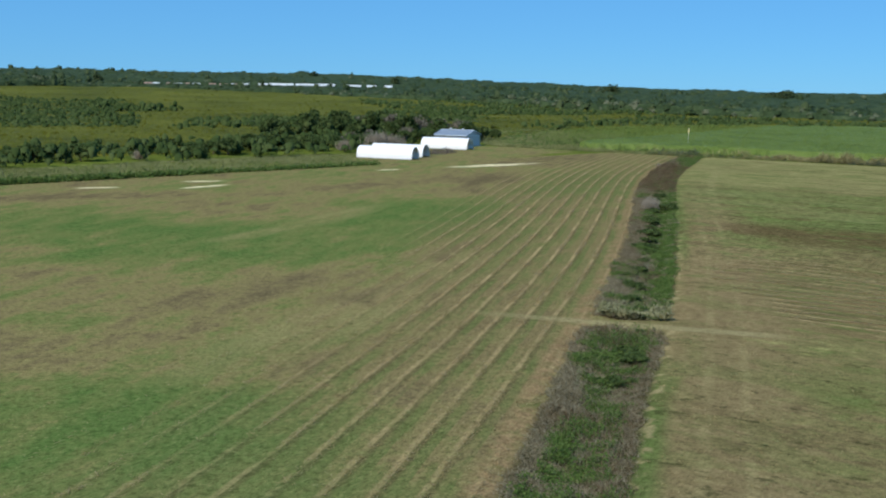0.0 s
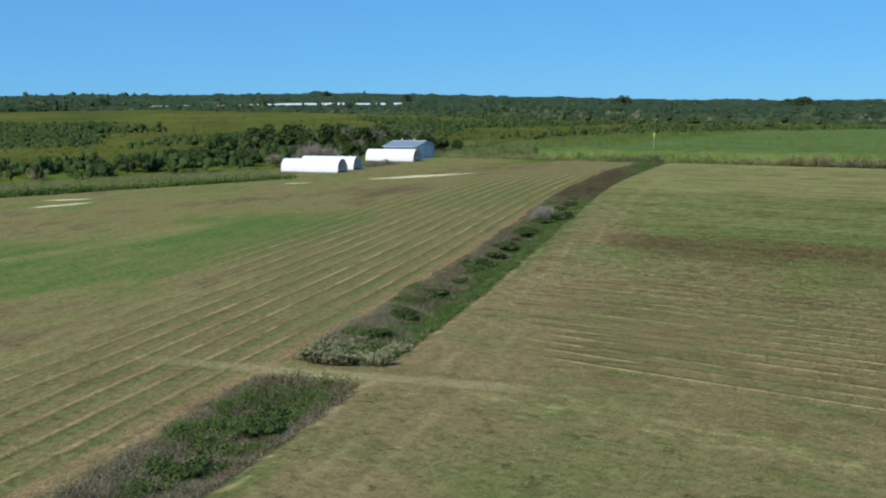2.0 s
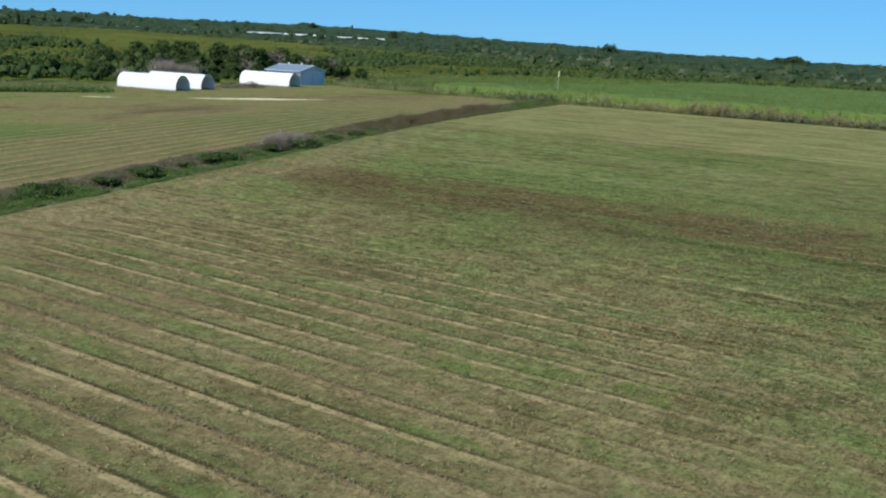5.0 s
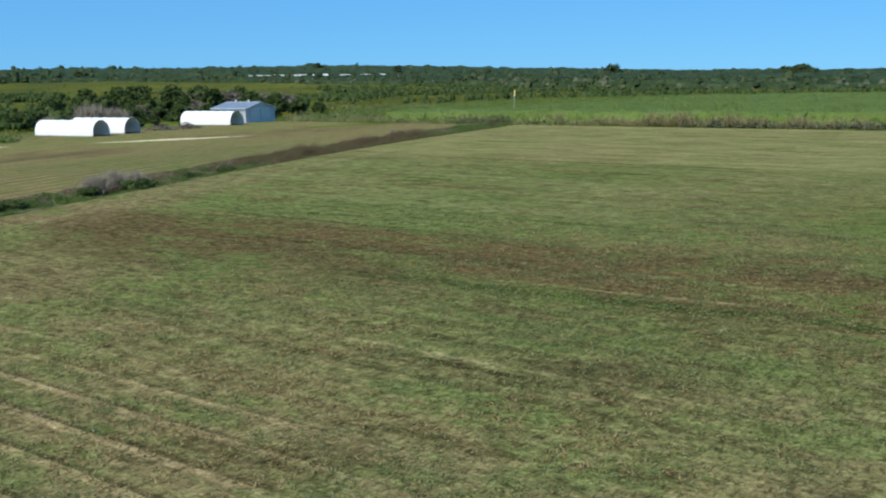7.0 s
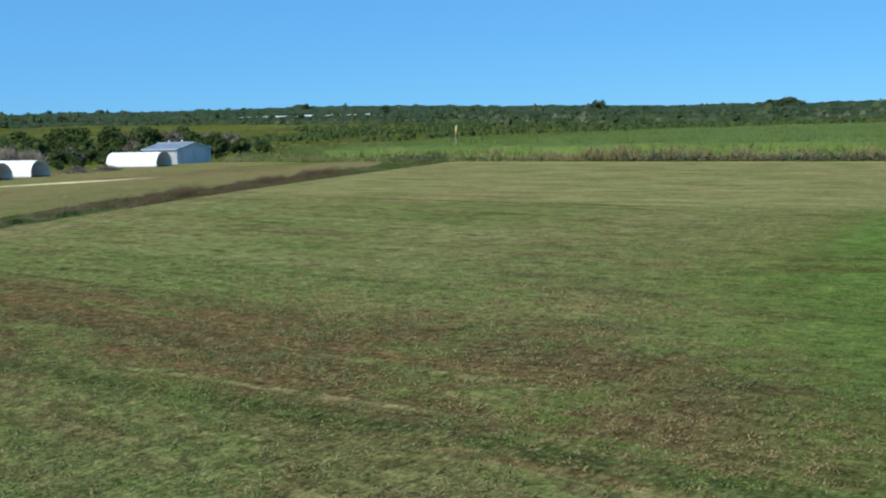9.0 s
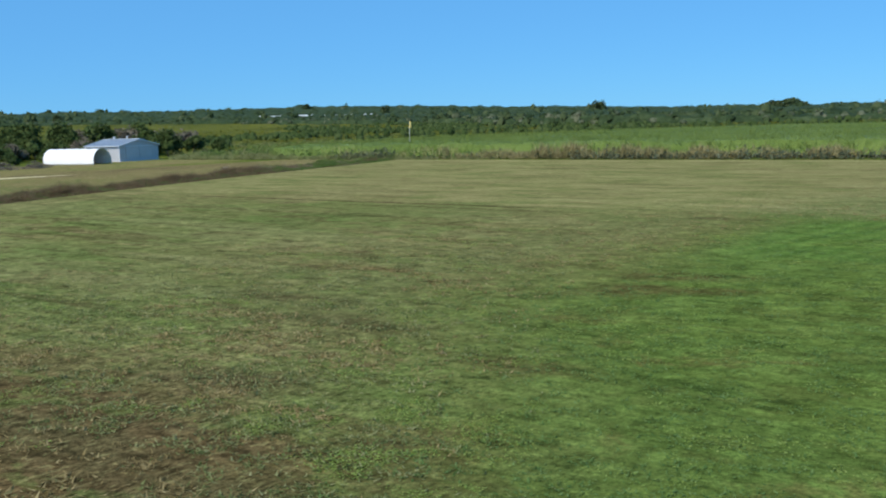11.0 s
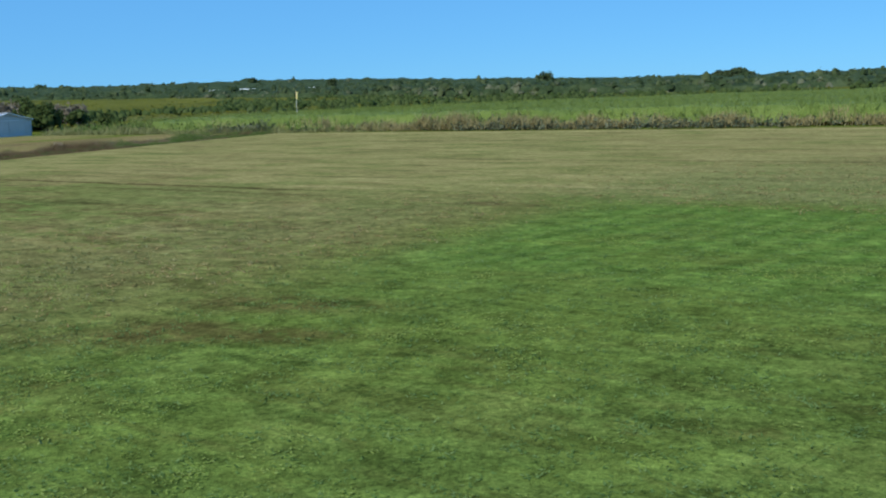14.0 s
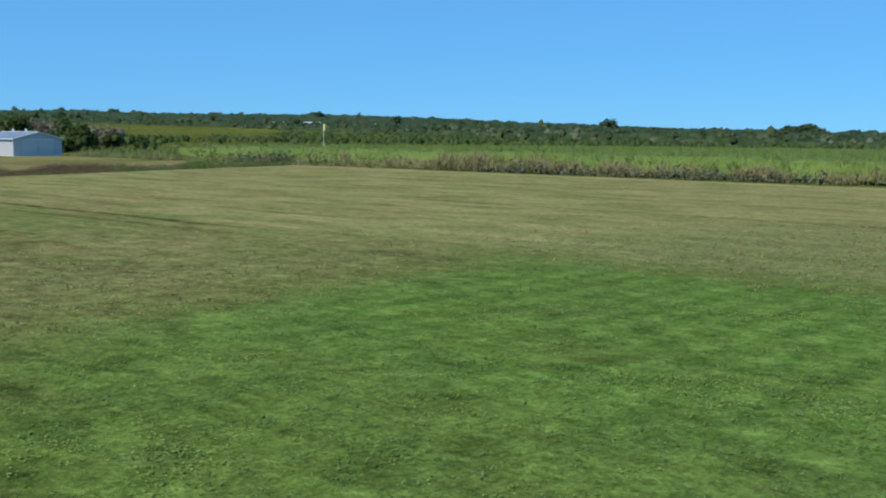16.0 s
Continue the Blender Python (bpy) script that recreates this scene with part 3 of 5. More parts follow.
M_CANOPY = canopy_material("woodland_canopy", (0.018, 0.032, 0.014), (0.036, 0.058, 0.024), (0.066, 0.092, 0.040), 0.10, 0.55, 0.8, 0.8)
M_MARSH = canopy_material("marsh_canopy", (0.052, 0.062, 0.009), (0.094, 0.102, 0.013), (0.136, 0.136, 0.020), 0.018, 0.7, 0.8, 0.5)
M_CANETOP = canopy_material("cane_tops", (0.076, 0.116, 0.024), (0.110, 0.160, 0.034), (0.150, 0.200, 0.050), 0.06, 0.9, 0.7, 0.5)
M_GREY = leaf_material("bare_grey_twigs", (0.215, 0.180, 0.128), (0.345, 0.296, 0.220), (0.480, 0.420, 0.325), 0.1, 0.9, 1.5, 0.45)
M_DRAB = leaf_material("grey_brown_twigs", (0.090, 0.082, 0.058), (0.150, 0.138, 0.100), (0.240, 0.215, 0.165), 0.1, 0.9, 1.5, 0.35)
M_BARK = plain_material("bark", (0.115, 0.095, 0.075), 0.9, 0, 9.0, 0.35)
M_FABRIC = plain_material("white_shelter_fabric", (0.92, 0.92, 0.91), 0.5, 0, 1.5, 0.05)
_out = M_FABRIC.node_tree
_thin = _out.nodes.new("ShaderNodeBsdfTranslucent")
_thin.inputs["Color"].default_value = (0.86, 0.85, 0.82, 1)
_both = _out.nodes.new("ShaderNodeMixShader")
_both.inputs[0].default_value = 0.14
_out.links.new(_out.nodes["Principled BSDF"].outputs[0], _both.inputs[1])
_out.links.new(_thin.outputs[0], _both.inputs[2])
_out.links.new(_both.outputs[0], _out.nodes["Material Output"].inputs["Surface"])
M_ENDWALL = plain_material("grey_end_curtain", (0.60, 0.57, 0.52), 0.75, 0, 2.0, 0.12)
M_RAIL = plain_material("galvanised_rail", (0.45, 0.46, 0.47), 0.45, 0.7, 5.0, 0.15)
M_CLAD = plain_material("pale_blue_steel_cladding", (0.45, 0.46, 0.48), 0.45, 0.0, 3.0, 0.08)
M_ROOF = plain_material("weathered_blue_grey_roof", (0.27, 0.31, 0.36), 0.42, 0.25, 2.0, 0.18)
M_TRIM = plain_material("pale_flashing", (0.62, 0.66, 0.70), 0.45, 0.0, 4.0, 0.08)
M_POLE = plain_material("grey_painted_pole", (0.48, 0.49, 0.46), 0.5, 0.1, 6.0, 0.15)
M_SOCK = plain_material("yellow_sock_cloth", (0.82, 0.64, 0.22), 0.7, 0, 8.0, 0.12)
M_FARWHITE = plain_material("white_roof_sheet", (0.66, 0.68, 0.68), 0.5, 0, 0.4, 0.08)
M_FARWALL = plain_material("pale_house_wall", (0.55, 0.50, 0.43), 0.8, 0, 0.6, 0.15)
M_FARROOF = plain_material("terracotta_house_roof", (0.34, 0.22, 0.16), 0.8, 0, 0.6, 0.2)
M_GLASS = plain_material("dark_window_glass", (0.05, 0.06, 0.07), 0.15, 0, 1.0, 0.1)


# ---- mesh helpers ----
def soup(name, verts, faces, material, label, category, kind="stuff", parent=None):
    """One mesh out of many loose faces, all with the same number of corners."""
    verts, faces = np.asarray(verts, np.float32), np.asarray(faces, np.int32)
    me = bpy.data.meshes.new(name)
    k = faces.shape[1]
    me.vertices.add(len(verts))
    me.vertices.foreach_set("co", verts.ravel())
    me.loops.add(faces.size)
    me.loops.foreach_set("vertex_index", faces.ravel())
    me.polygons.add(len(faces))
    me.polygons.foreach_set("loop_start", np.arange(len(faces), dtype=np.int32) * k)
    me.polygons.foreach_set("loop_total", np.full(len(faces), k, np.int32))
    me.update(calc_edges=True)
    me.materials.append(material)
    ob = new(name, me)
    if parent is not None:
        ob.parent = parent
        if label:
            tagged(ob, label)
        return ob
    return tagged(ob, label, category, "", kind)


def upper(verts, faces):
    """The faces of leafy masses that do not look straight into the ground."""
    verts, faces = np.asarray(verts), np.asarray(faces)
    n = np.cross(verts[faces[:, 1]] - verts[faces[:, 0]], verts[faces[:, 2]] - verts[faces[:, 0]])
    n /= np.linalg.norm(n, axis=1)[:, None] + 1e-9
    faces = faces[n[:, 2] > -0.3]
    used, index = np.unique(faces, return_inverse=True)
    return verts[used], index.reshape(faces.shape)


def part(name, bm, material, parent, label=""):
    """Links a bmesh as one mesh object under a thing or a part."""
    me = bpy.data.meshes.new(name)
    bmesh.ops.recalc_face_normals(bm, faces=bm.faces)
    bm.to_mesh(me)
    bm.free()
    me.materials.append(material)
    ob = new(name, me)
    ob.parent = parent
    return tagged(ob, label) if label else ob


def box(bm, lo, hi, bevel=0.0):
    """An axis-aligned box in a bmesh, its edges bevelled if asked."""
    out = bmesh.ops.create_cube(bm, size=1.0)
    for vert in out["verts"]:
        vert.co = Vector([l + (c + 0.5) * (h - l) for c, l, h in zip(vert.co, lo, hi)])
    if bevel:
        edges = {e for vert in out["verts"] for e in vert.link_edges}
        bmesh.ops.bevel(bm, geom=list(edges), offset=bevel, segments=1, affect="EDGES")
    return bm


def tube(bm, points, radii, sides=7):
    """A tapered tube along points."""
    rings = []
    for i, p in enumerate(points):
        p = Vector(p)
        ahead = (Vector(points[min(i + 1, len(points) - 1)]) - Vector(points[max(i - 1, 0)])).normalized()
        across = ahead.orthogonal().normalized()
        other = ahead.cross(across)
        rings.append([bm.verts.new(p + radii[i] * (math.cos(s) * across + math.sin(s) * other)) for s in np.linspace(0, 2 * math.pi, sides, endpoint=False)])
    for r, q in zip(rings, rings[1:]):
        for k in range(sides):
            bm.faces.new((r[k], r[(k + 1) % sides], q[(k + 1) % sides], q[k]))
    bm.faces.new(rings[0][::-1])
    bm.faces.new(rings[-1])
    return bm


def cards(rng, centres, sizes, flat=0.0, long=1.6):
    """A leaf-like quad at each centre, turned at random; flat draws the normals towards the sky."""
    n = len(centres)
    nor = rng.normal(size=(n, 3))
    nor[:, 2] = np.abs(nor[:, 2]) + flat
    nor /= np.linalg.norm(nor, axis=1, keepdims=True)
    one = np.cross(nor, rng.normal(size=(n, 3)))
    one /= np.linalg.norm(one, axis=1, keepdims=True)
    two = np.cross(nor, one)
    s = np.asarray(sizes, float).reshape(-1, 1) * 0.5
    one, two = one * s * long, two * s
    kite = np.stack([centres - one, centres + two * 0.9 - one * 0.1, centres + one, centres - two * 0.9 + one * 0.1], 1)
    return kite.reshape(-1, 3), np.arange(4 * n).reshape(-1, 4)


def blades(rng, roots, heights, widths, lean=0.35):
    """A pointed blade of three corners at each root."""
    n = len(roots)
    yaw = rng.uniform(0, 2 * math.pi, n)
    side = np.stack([np.cos(yaw), np.sin(yaw), np.zeros(n)], 1) * (np.asarray(widths) / 2).reshape(-1, 1)
    tip = rng.normal(size=(n, 3)) * lean
    tip[:, 2] = 1
    tip = tip / np.linalg.norm(tip, axis=1, keepdims=True) * np.asarray(heights).reshape(-1, 1)
    return np.stack([roots - side, roots + side, roots + tip], 1).reshape(-1, 3), np.arange(3 * n).reshape(-1, 3)


ICO_R = (1 + 5**0.5) / 2
ICO = np.array([(-1, ICO_R, 0), (1, ICO_R, 0), (-1, -ICO_R, 0), (1, -ICO_R, 0), (0, -1, ICO_R), (0, 1, ICO_R), (0, -1, -ICO_R), (0, 1, -ICO_R), (ICO_R, 0, -1), (ICO_R, 0, 1), (-ICO_R, 0, -1), (-ICO_R, 0, 1)]) / math.hypot(1, ICO_R)
ICO_TRI = np.array([(0, 11, 5), (0, 5, 1), (0, 1, 7), (0, 7, 10), (0, 10, 11), (1, 5, 9), (5, 11, 4), (11, 10, 2), (10, 7, 6), (7, 1, 8), (3, 9, 4), (3, 4, 2), (3, 2, 6), (3, 6, 8), (3, 8, 9), (4, 9, 5), (2, 4, 11), (6, 2, 10), (8, 6, 7), (9, 8, 1)])


def crowns(rng, base, radius, height, per, leaf, lobes=5, flat=0.35, fill=0.84, drop=0.42):
    """Many crowns at once, each a few lobes: the leaf clumps over the lobes, and the inner mass of the lobes."""
    n = len(base)
    a, r = rng.uniform(0, 2 * math.pi, (n, lobes)), np.sqrt(rng.random((n, lobes))) * 0.62
    zc = 0.66 - drop * (r / 0.62) ** 2 + rng.normal(0, 0.05, (n, lobes))
    mid = np.stack([r * np.cos(a), r * np.sin(a), zc], -1)
    size = rng.uniform(0.30, 0.46, (n, lobes))
    full = np.stack([radius, radius, height], 1)[:, None, :]
    pick = rng.integers(0, lobes, size=(n, per))
    ball = rng.normal(size=(n, per, 3))
    ball /= np.linalg.norm(ball, axis=2, keepdims=True)
    ball[:, :, 2] = np.where(rng.random((n, per)) < 0.75, np.abs(ball[:, :, 2]), ball[:, :, 2]) * 0.8
    ball *= (np.take_along_axis(size, pick, 1) * rng.uniform(0.72, 1.08, (n, per)))[:, :, None]
    p = (np.take_along_axis(mid, pick[:, :, None], 1) + ball) * full + base[:, None, :]
    leaves = cards(rng, p.reshape(-1, 3), np.repeat(leaf, per) * rng.uniform(0.6, 1.3, n * per), flat, 1.3)
    v = mid[:, :, None, :] + ICO * size[:, :, None, None] * fill * [1, 1, 0.8] * rng.uniform(0.75, 1.2, (n, lobes, 12, 1))
    v = v * full[:, :, None, :] + base[:, None, None, :]
    f = ICO_TRI[None] + 12 * np.arange(n * lobes)[:, None, None]
    return leaves, (v.reshape(-1, 3), f.reshape(-1, 3))


def scatter(rng, n, x0, x1, y0, y1, keep):
    """Up to n points in a box of the plan, kept with the odds that keep(x, y) gives."""
    x, y = rng.uniform(x0, x1, n), rng.uniform(y0, y1, n)
    ok = rng.random(n) < keep(x, y)
    return x[ok], y[ok]


def along(points, n, rng):
    """n random spots along a line of plan points, and the way across it."""
    p = np.array(points, float)
    seg = np.hypot(*np.diff(p, axis=0).T)
    s = rng.uniform(0, seg.sum(), n)
    return np.interp(s, np.r_[0, np.cumsum(seg)], p[:, 0]), np.interp(s, np.r_[0, np.cumsum(seg)], p[:, 1])


def sheet(name, gx, gy, gz, keep, material, label, category):
    """A smooth height sheet over a grid of plan points, only where keep is true."""
    rows, cols = gx.shape
    i = (np.arange(rows - 1)[:, None] * cols + np.arange(cols - 1)[None, :]).ravel()
    faces = np.stack([i, i + 1, i + 1 + cols, i + cols], 1)
    faces = faces[keep.ravel()[faces].any(1)]
    used, index = np.unique(faces, return_inverse=True)
    verts = np.stack([gx, gy, gz], -1).reshape(-1, 3)[used]
    ob = soup(name, verts, index.reshape(faces.shape), material, label, category)
    ob.data.polygons.foreach_set("use_smooth", np.ones(len(faces), bool))
    return ob


# ---- the ground: one sheet to the horizon ----
def build_ground():
    def axis(lo, hi, step, far):
        mid = np.arange(lo, hi + step, step)
        out = step * np.cumsum(1.16 ** np.arange(1, 60))
        out = out[out < far]
        return np.r_[(lo - out)[::-1], mid, hi + out]

    xs, ys = axis(-40, 170, 1.4, 4300), axis(-10, 250, 1.4, 4300)
    gx, gy = np.meshgrid(xs, ys)
    z = ground_z(gx, gy)
    verts = np.stack([gx, gy, z], -1).reshape(-1, 3)
    i = np.arange(len(ys) - 1)[:, None] * len(xs) + np.arange(len(xs) - 1)[None, :]
    i = i.ravel()
    faces = np.stack([i, i + 1, i + 1 + len(xs), i + len(xs)], 1)
    ob = soup("ground", verts, faces, M_GROUND[0], "mown grass airfield with dry patches, a weedy ditch and marshland beyond", "ground", "structure")
    ob.data.polygons.foreach_set("use_smooth", np.ones(len(faces), bool))
    for material in M_GROUND[1:]:
        ob.data.materials.append(material)
    x, y, _ = verts[faces].mean(1).T
    ob.data.polygons.foreach_set("material_index", np.where(uv(x, y)[0] > 0, np.where(MX * x + MY * y < 128, 1, 2), 0).astype(np.int32))


build_ground()


# ---- shelters, shed, windsock ----
def thing(name, m, label, category, group=""):
    ob = new(name)
    ob.matrix_world = m
    return tagged(ob, label, category, group)


def arch(width, height, steps=18):
    """Half section of a tunnel shelter: short upright sides and a round top, from one foot to the other."""
    r, side = width / 2, height * 0.24
    return [(r, 0.0)] + [(r * math.cos(a), side + (height - side) * math.sin(a)) for a in np.linspace(0, math.pi, steps)] + [(-r, 0.0)]


def shelter(m, length, width, height, label):
    """A tunnel shelter: x runs along it from the open end's near corner backwards, y across it."""
    ob = thing("tunnel_shelter", m, label, "shelter", "white tunnel shelters")
    ring = arch(width, height)
    bays = 6
    for b in range(bays):
        x0, x1 = -length * b / bays, -length * (b + 1) / bays
        bm = bmesh.new()
        rows = []
        for k in range(4):
            x = x0 + (x1 - x0) * k / 3
            sag = 1 - 0.012 * math.sin(math.pi * k / 3)
            rows.append(([bm.verts.new((x, width / 2 + y * sag, z * sag)) for y, z in ring], [bm.verts.new((x, width / 2 + y * sag * 0.985, z * sag * 0.985)) for y, z in ring]))
        for (o0, i0), (o1, i1) in zip(rows, rows[1:]):
            for j in range(len(ring) - 1):
                bm.faces.new((o0[j], o0[j + 1], o1[j + 1], o1[j]))
                bm.faces.new((i0[j + 1], i0[j], i1[j], i1[j + 1]))
        for (o, i) in (rows[0], rows[-1]):
            for j in range(len(ring) - 1):
                bm.faces.new((o[j], i[j], i[j + 1], o[j + 1]))
        part("cover_panel", bm, M_FABRIC, ob, "taut white fabric panel")
    for b in range(bays + 1):
        bm = bmesh.new()
        x = -length * b / bays
        pts = [(x, width / 2 + y * 1.004, z * 1.004 + 0.01) for y, z in ring]
        part("hoop", tube(bm, pts, [0.022] * len(pts), 6), M_FABRIC if 0 < b < bays else M_RAIL, ob)
    for y in (0.0, width):
        bm = bmesh.new()
        part("base_rail", box(bm, (-length, y - 0.06, 0), (0, y + 0.06, 0.14), 0.015), M_RAIL, ob, "galvanised base rail")
    for x, nm in ((-length + 0.12, "back_wall"),):
        bm = bmesh.new()
        front = [bm.verts.new((x, width / 2 + y * 0.97, z * 0.97)) for y, z in ring]
        back = [bm.verts.new((x - 0.05, width / 2 + y * 0.97, z * 0.97)) for y, z in ring]
        bm.faces.new(front)
        bm.faces.new(back[::-1])
        for j in range(len(ring)):
            bm.faces.new((front[j], front[j - 1], back[j - 1], back[j]))
        part(nm, bm, M_FABRIC, ob, "white fabric end wall")
    return ob


# the long axis of each runs west of north-west; turn is its angle on the plan
SHELTER_TURN, SHED_TURN = -32.0, -32.0
shelter(pose(28.35, 209.3, 0, 0, 0, SHELTER_TURN), 13.6, 3.75, 2.68, "white fabric tunnel shelter on the mown field's edge")
shelter(pose(31.7, 217.3, 0, 0, 0, SHELTER_TURN), 13.2, 3.9, 2.75, "white fabric tunnel shelter behind another like it")
shelter(pose(46.6, 244.5, 0, 0, 0, SHELTER_TURN), 13.0, 4.3, 2.85, "white fabric tunnel shelter in front of the steel shed")


def steel_shed(m, length, width, eave, ridge):
    """A gabled shed: x from the near gable backwards (negative), y across the gable."""
    ob = thing("steel_shed", m, "pale blue steel shed with a low roof and two vents", "shed")
    t = 0.12
    for y0 in (0.0, width - t):
        bm = bmesh.new()
        box(bm, (-length, y0, 0), (0, y0 + t, eave))
        wall = part("side_wall", bm, M_CLAD, ob)
        n = int(length / 0.4)
        for k in range(n):
            bm = bmesh.new()
            x = -length + (k + 0.5) * length / n
            y = y0 - 0.03 if y0 == 0 else y0 + t
            part("cladding_rib", box(bm, (x - 0.03, y, 0.05), (x + 0.03, y + 0.03, eave - 0.05)), M_CLAD, wall)
    for x0 in (-t, -length):
        bm = bmesh.new()
        sec = [(0, 0), (width, 0), (width, eave), (width / 2, ridge), (0, eave)]
        f = [bm.verts.new((x0, y, z)) for y, z in sec]
        q = [bm.verts.new((x0 + t, y, z)) for y, z in sec]
        bm.faces.new(f)
        bm.faces.new(q[::-1])
        for j in range(5):
            bm.faces.new((f[j], f[j - 1], q[j - 1], q[j]))
        wall = part("gable_wall", bm, M_CLAD, ob)
        if x0 == -t:
            n = 28
            for k in range(1, n):
                y = k * width / n
                top = eave + (ridge - eave) * (1 - abs(y - width / 2) / (width / 2)) - 0.12
                bm = bmesh.new()
                part("cladding_rib", box(bm, (0.0, y - 0.03, 0.05), (0.03, y + 0.03, top)), M_CLAD, wall)
    over, th = 0.3, 0.06
    n = 12
    for side in (0, 1):
        bm = bmesh.new()
        ya, yb = (-over, width / 2) if side == 0 else (width + over, width / 2)
        drop = over * (ridge - eave) / (width / 2)
        lo, hi = [(ya, eave - drop), (yb, ridge)]
        vs = []
        for x in (-length - over, over):
            for y, z in (lo, hi):
                vs.append((bm.verts.new((x, y, z + 0.005)), bm.verts.new((x, y, z + th))))
        for k in (0, 1):
            bm.faces.new((vs[0][k], vs[1][k], vs[3][k], vs[2][k]))
        for i, j in ((0, 1), (1, 3), (3, 2), (2, 0)):
            bm.faces.new((vs[i][0], vs[j][0], vs[j][1], vs[i][1]))
        roof = part("roof_slope", bm, M_ROOF, ob, "weathered blue-grey roof sheeting")
        for k in range(n + 1):
            x = -length - over + 0.04 + k * (length + 2 * over - 0.08) / n
            bm = bmesh.new()
            tube(bm, [(x, ya, lo[1] + th + 0.01), (x, yb, hi[1] + th + 0.01)], [0.03, 0.03], 5)
            part("roof_rib", bm, M_ROOF, roof)
        bm = bmesh.new()
        yg = ya - 0.12 if side == 0 else ya
        part("gutter", box(bm, (-length - over, yg, lo[1] - 0.12), (over, yg + 0.12, lo[1] + 0.02), 0.01), M_TRIM, ob, "pale gutter")
    bm = bmesh.new()
    part("ridge_cap", box(bm, (-length - over - 0.02, width / 2 - 0.28, ridge + 0.03), (over + 0.02, width / 2 + 0.28, ridge + 0.11), 0.02), M_TRIM, ob, "pale ridge flashing")
    for sgn in (0, 1):
        bm = bmesh.new()
        y0, y1 = (-over, width / 2) if sgn == 0 else (width + over, width / 2)
        drop = over * (ridge - eave) / (width / 2)
        tube(bm, [(over, y0, eave - drop), (over, y1, ridge)], [0.09, 0.09], 6)
        part("barge_board", bm, M_TRIM, ob, "pale barge flashing")
    for fx in (0.33, 0.72):
        bm = bmesh.new()
        x = -length * fx
        tube(bm, [(x, width / 2, ridge + 0.08), (x, width / 2, ridge + 0.24), (x, width / 2, ridge + 0.30), (x, width / 2, ridge + 0.46), (x, width / 2, ridge + 0.55)], [0.13, 0.13, 0.22, 0.22, 0.07], 12)
        part("roof_vent", bm, M_TRIM, ob, "round spinning roof vent")
    for k in (0, 1):
        bm = bmesh.new()
        y = 1.6 + k * (width / 2 - 1.6)
        box(bm, (0.035, y + 0.03, 0.05), (0.085, y + width / 2 - 1.66, eave - 0.25), 0.01)
        door = part("sliding_door", bm, M_CLAD, ob, "closed sliding steel door")
        bm = bmesh.new()
        part("door_handle", box(bm, (0.085, y + (3.9 if k == 0 else 0.2), 1.0), (0.13, y + (3.95 if k == 0 else 0.25), 1.3), 0.005), M_RAIL, door)
    bm = bmesh.new()
    part("door_track", box(bm, (0.02, 1.2, eave - 0.22), (0.12, width - 1.2, eave - 0.10), 0.01), M_TRIM, ob)
    for y in (0.0, width):
        bm = bmesh.new()
        part("corner_flashing", box(bm, (-0.05, y - 0.05, 0), (0.05, y + 0.05, eave - 0.1)), M_TRIM, ob)
    bm = bmesh.new()
    part("floor_slab", box(bm, (-length - 0.2, -0.2, -0.1), (0.5, width + 0.2, 0.04)), M_ENDWALL, ob, "concrete floor slab")
    return ob


steel_shed(pose(48.35, 257.0, 0, 0, 0, SHED_TURN), 9.0, 10.4, 3.08, 4.25)


def windsock(m):
    ob = thing("windsock_pole", m, "grey steel pole with a limp yellow windsock beside the cane", "windsock")
    bm = bmesh.new()
    part("pole", tube(bm, [(0, 0, 0), (0, 0, 3), (0, 0, 6.15)], [0.055, 0.05, 0.04], 10), M_POLE, ob)
    bm = bmesh.new()
    part("base_plate", box(bm, (-0.18, -0.18, 0), (0.18, 0.18, 0.03), 0.005), M_RAIL, ob)
    bm = bmesh.new()
    part("arm", tube(bm, [(0, 0, 6.1), (0.12, 0, 6.13), (0.22, 0, 6.1)], [0.025] * 3, 6), M_RAIL, ob)
    bm = bmesh.new()
    rng = random.Random(5)
    pts = [(0.2 - 0.02 * k + rng.uniform(-0.02, 0.02), rng.uniform(-0.02, 0.02), 6.08 - 0.17 * k) for k in range(8)]
    part("sock", tube(bm, pts, [0.20, 0.19, 0.17, 0.17, 0.15, 0.15, 0.12, 0.13], 9), M_SOCK, ob, "limp yellow cloth sock")
    return ob


windsock(pose(103.8, 240.5, 0, 0, 0, 30))


# ---- plants ----
RNG = np.random.default_rng(7)


def lay(x, y):
    return np.stack([x, y, ground_z(x, y)], 1)


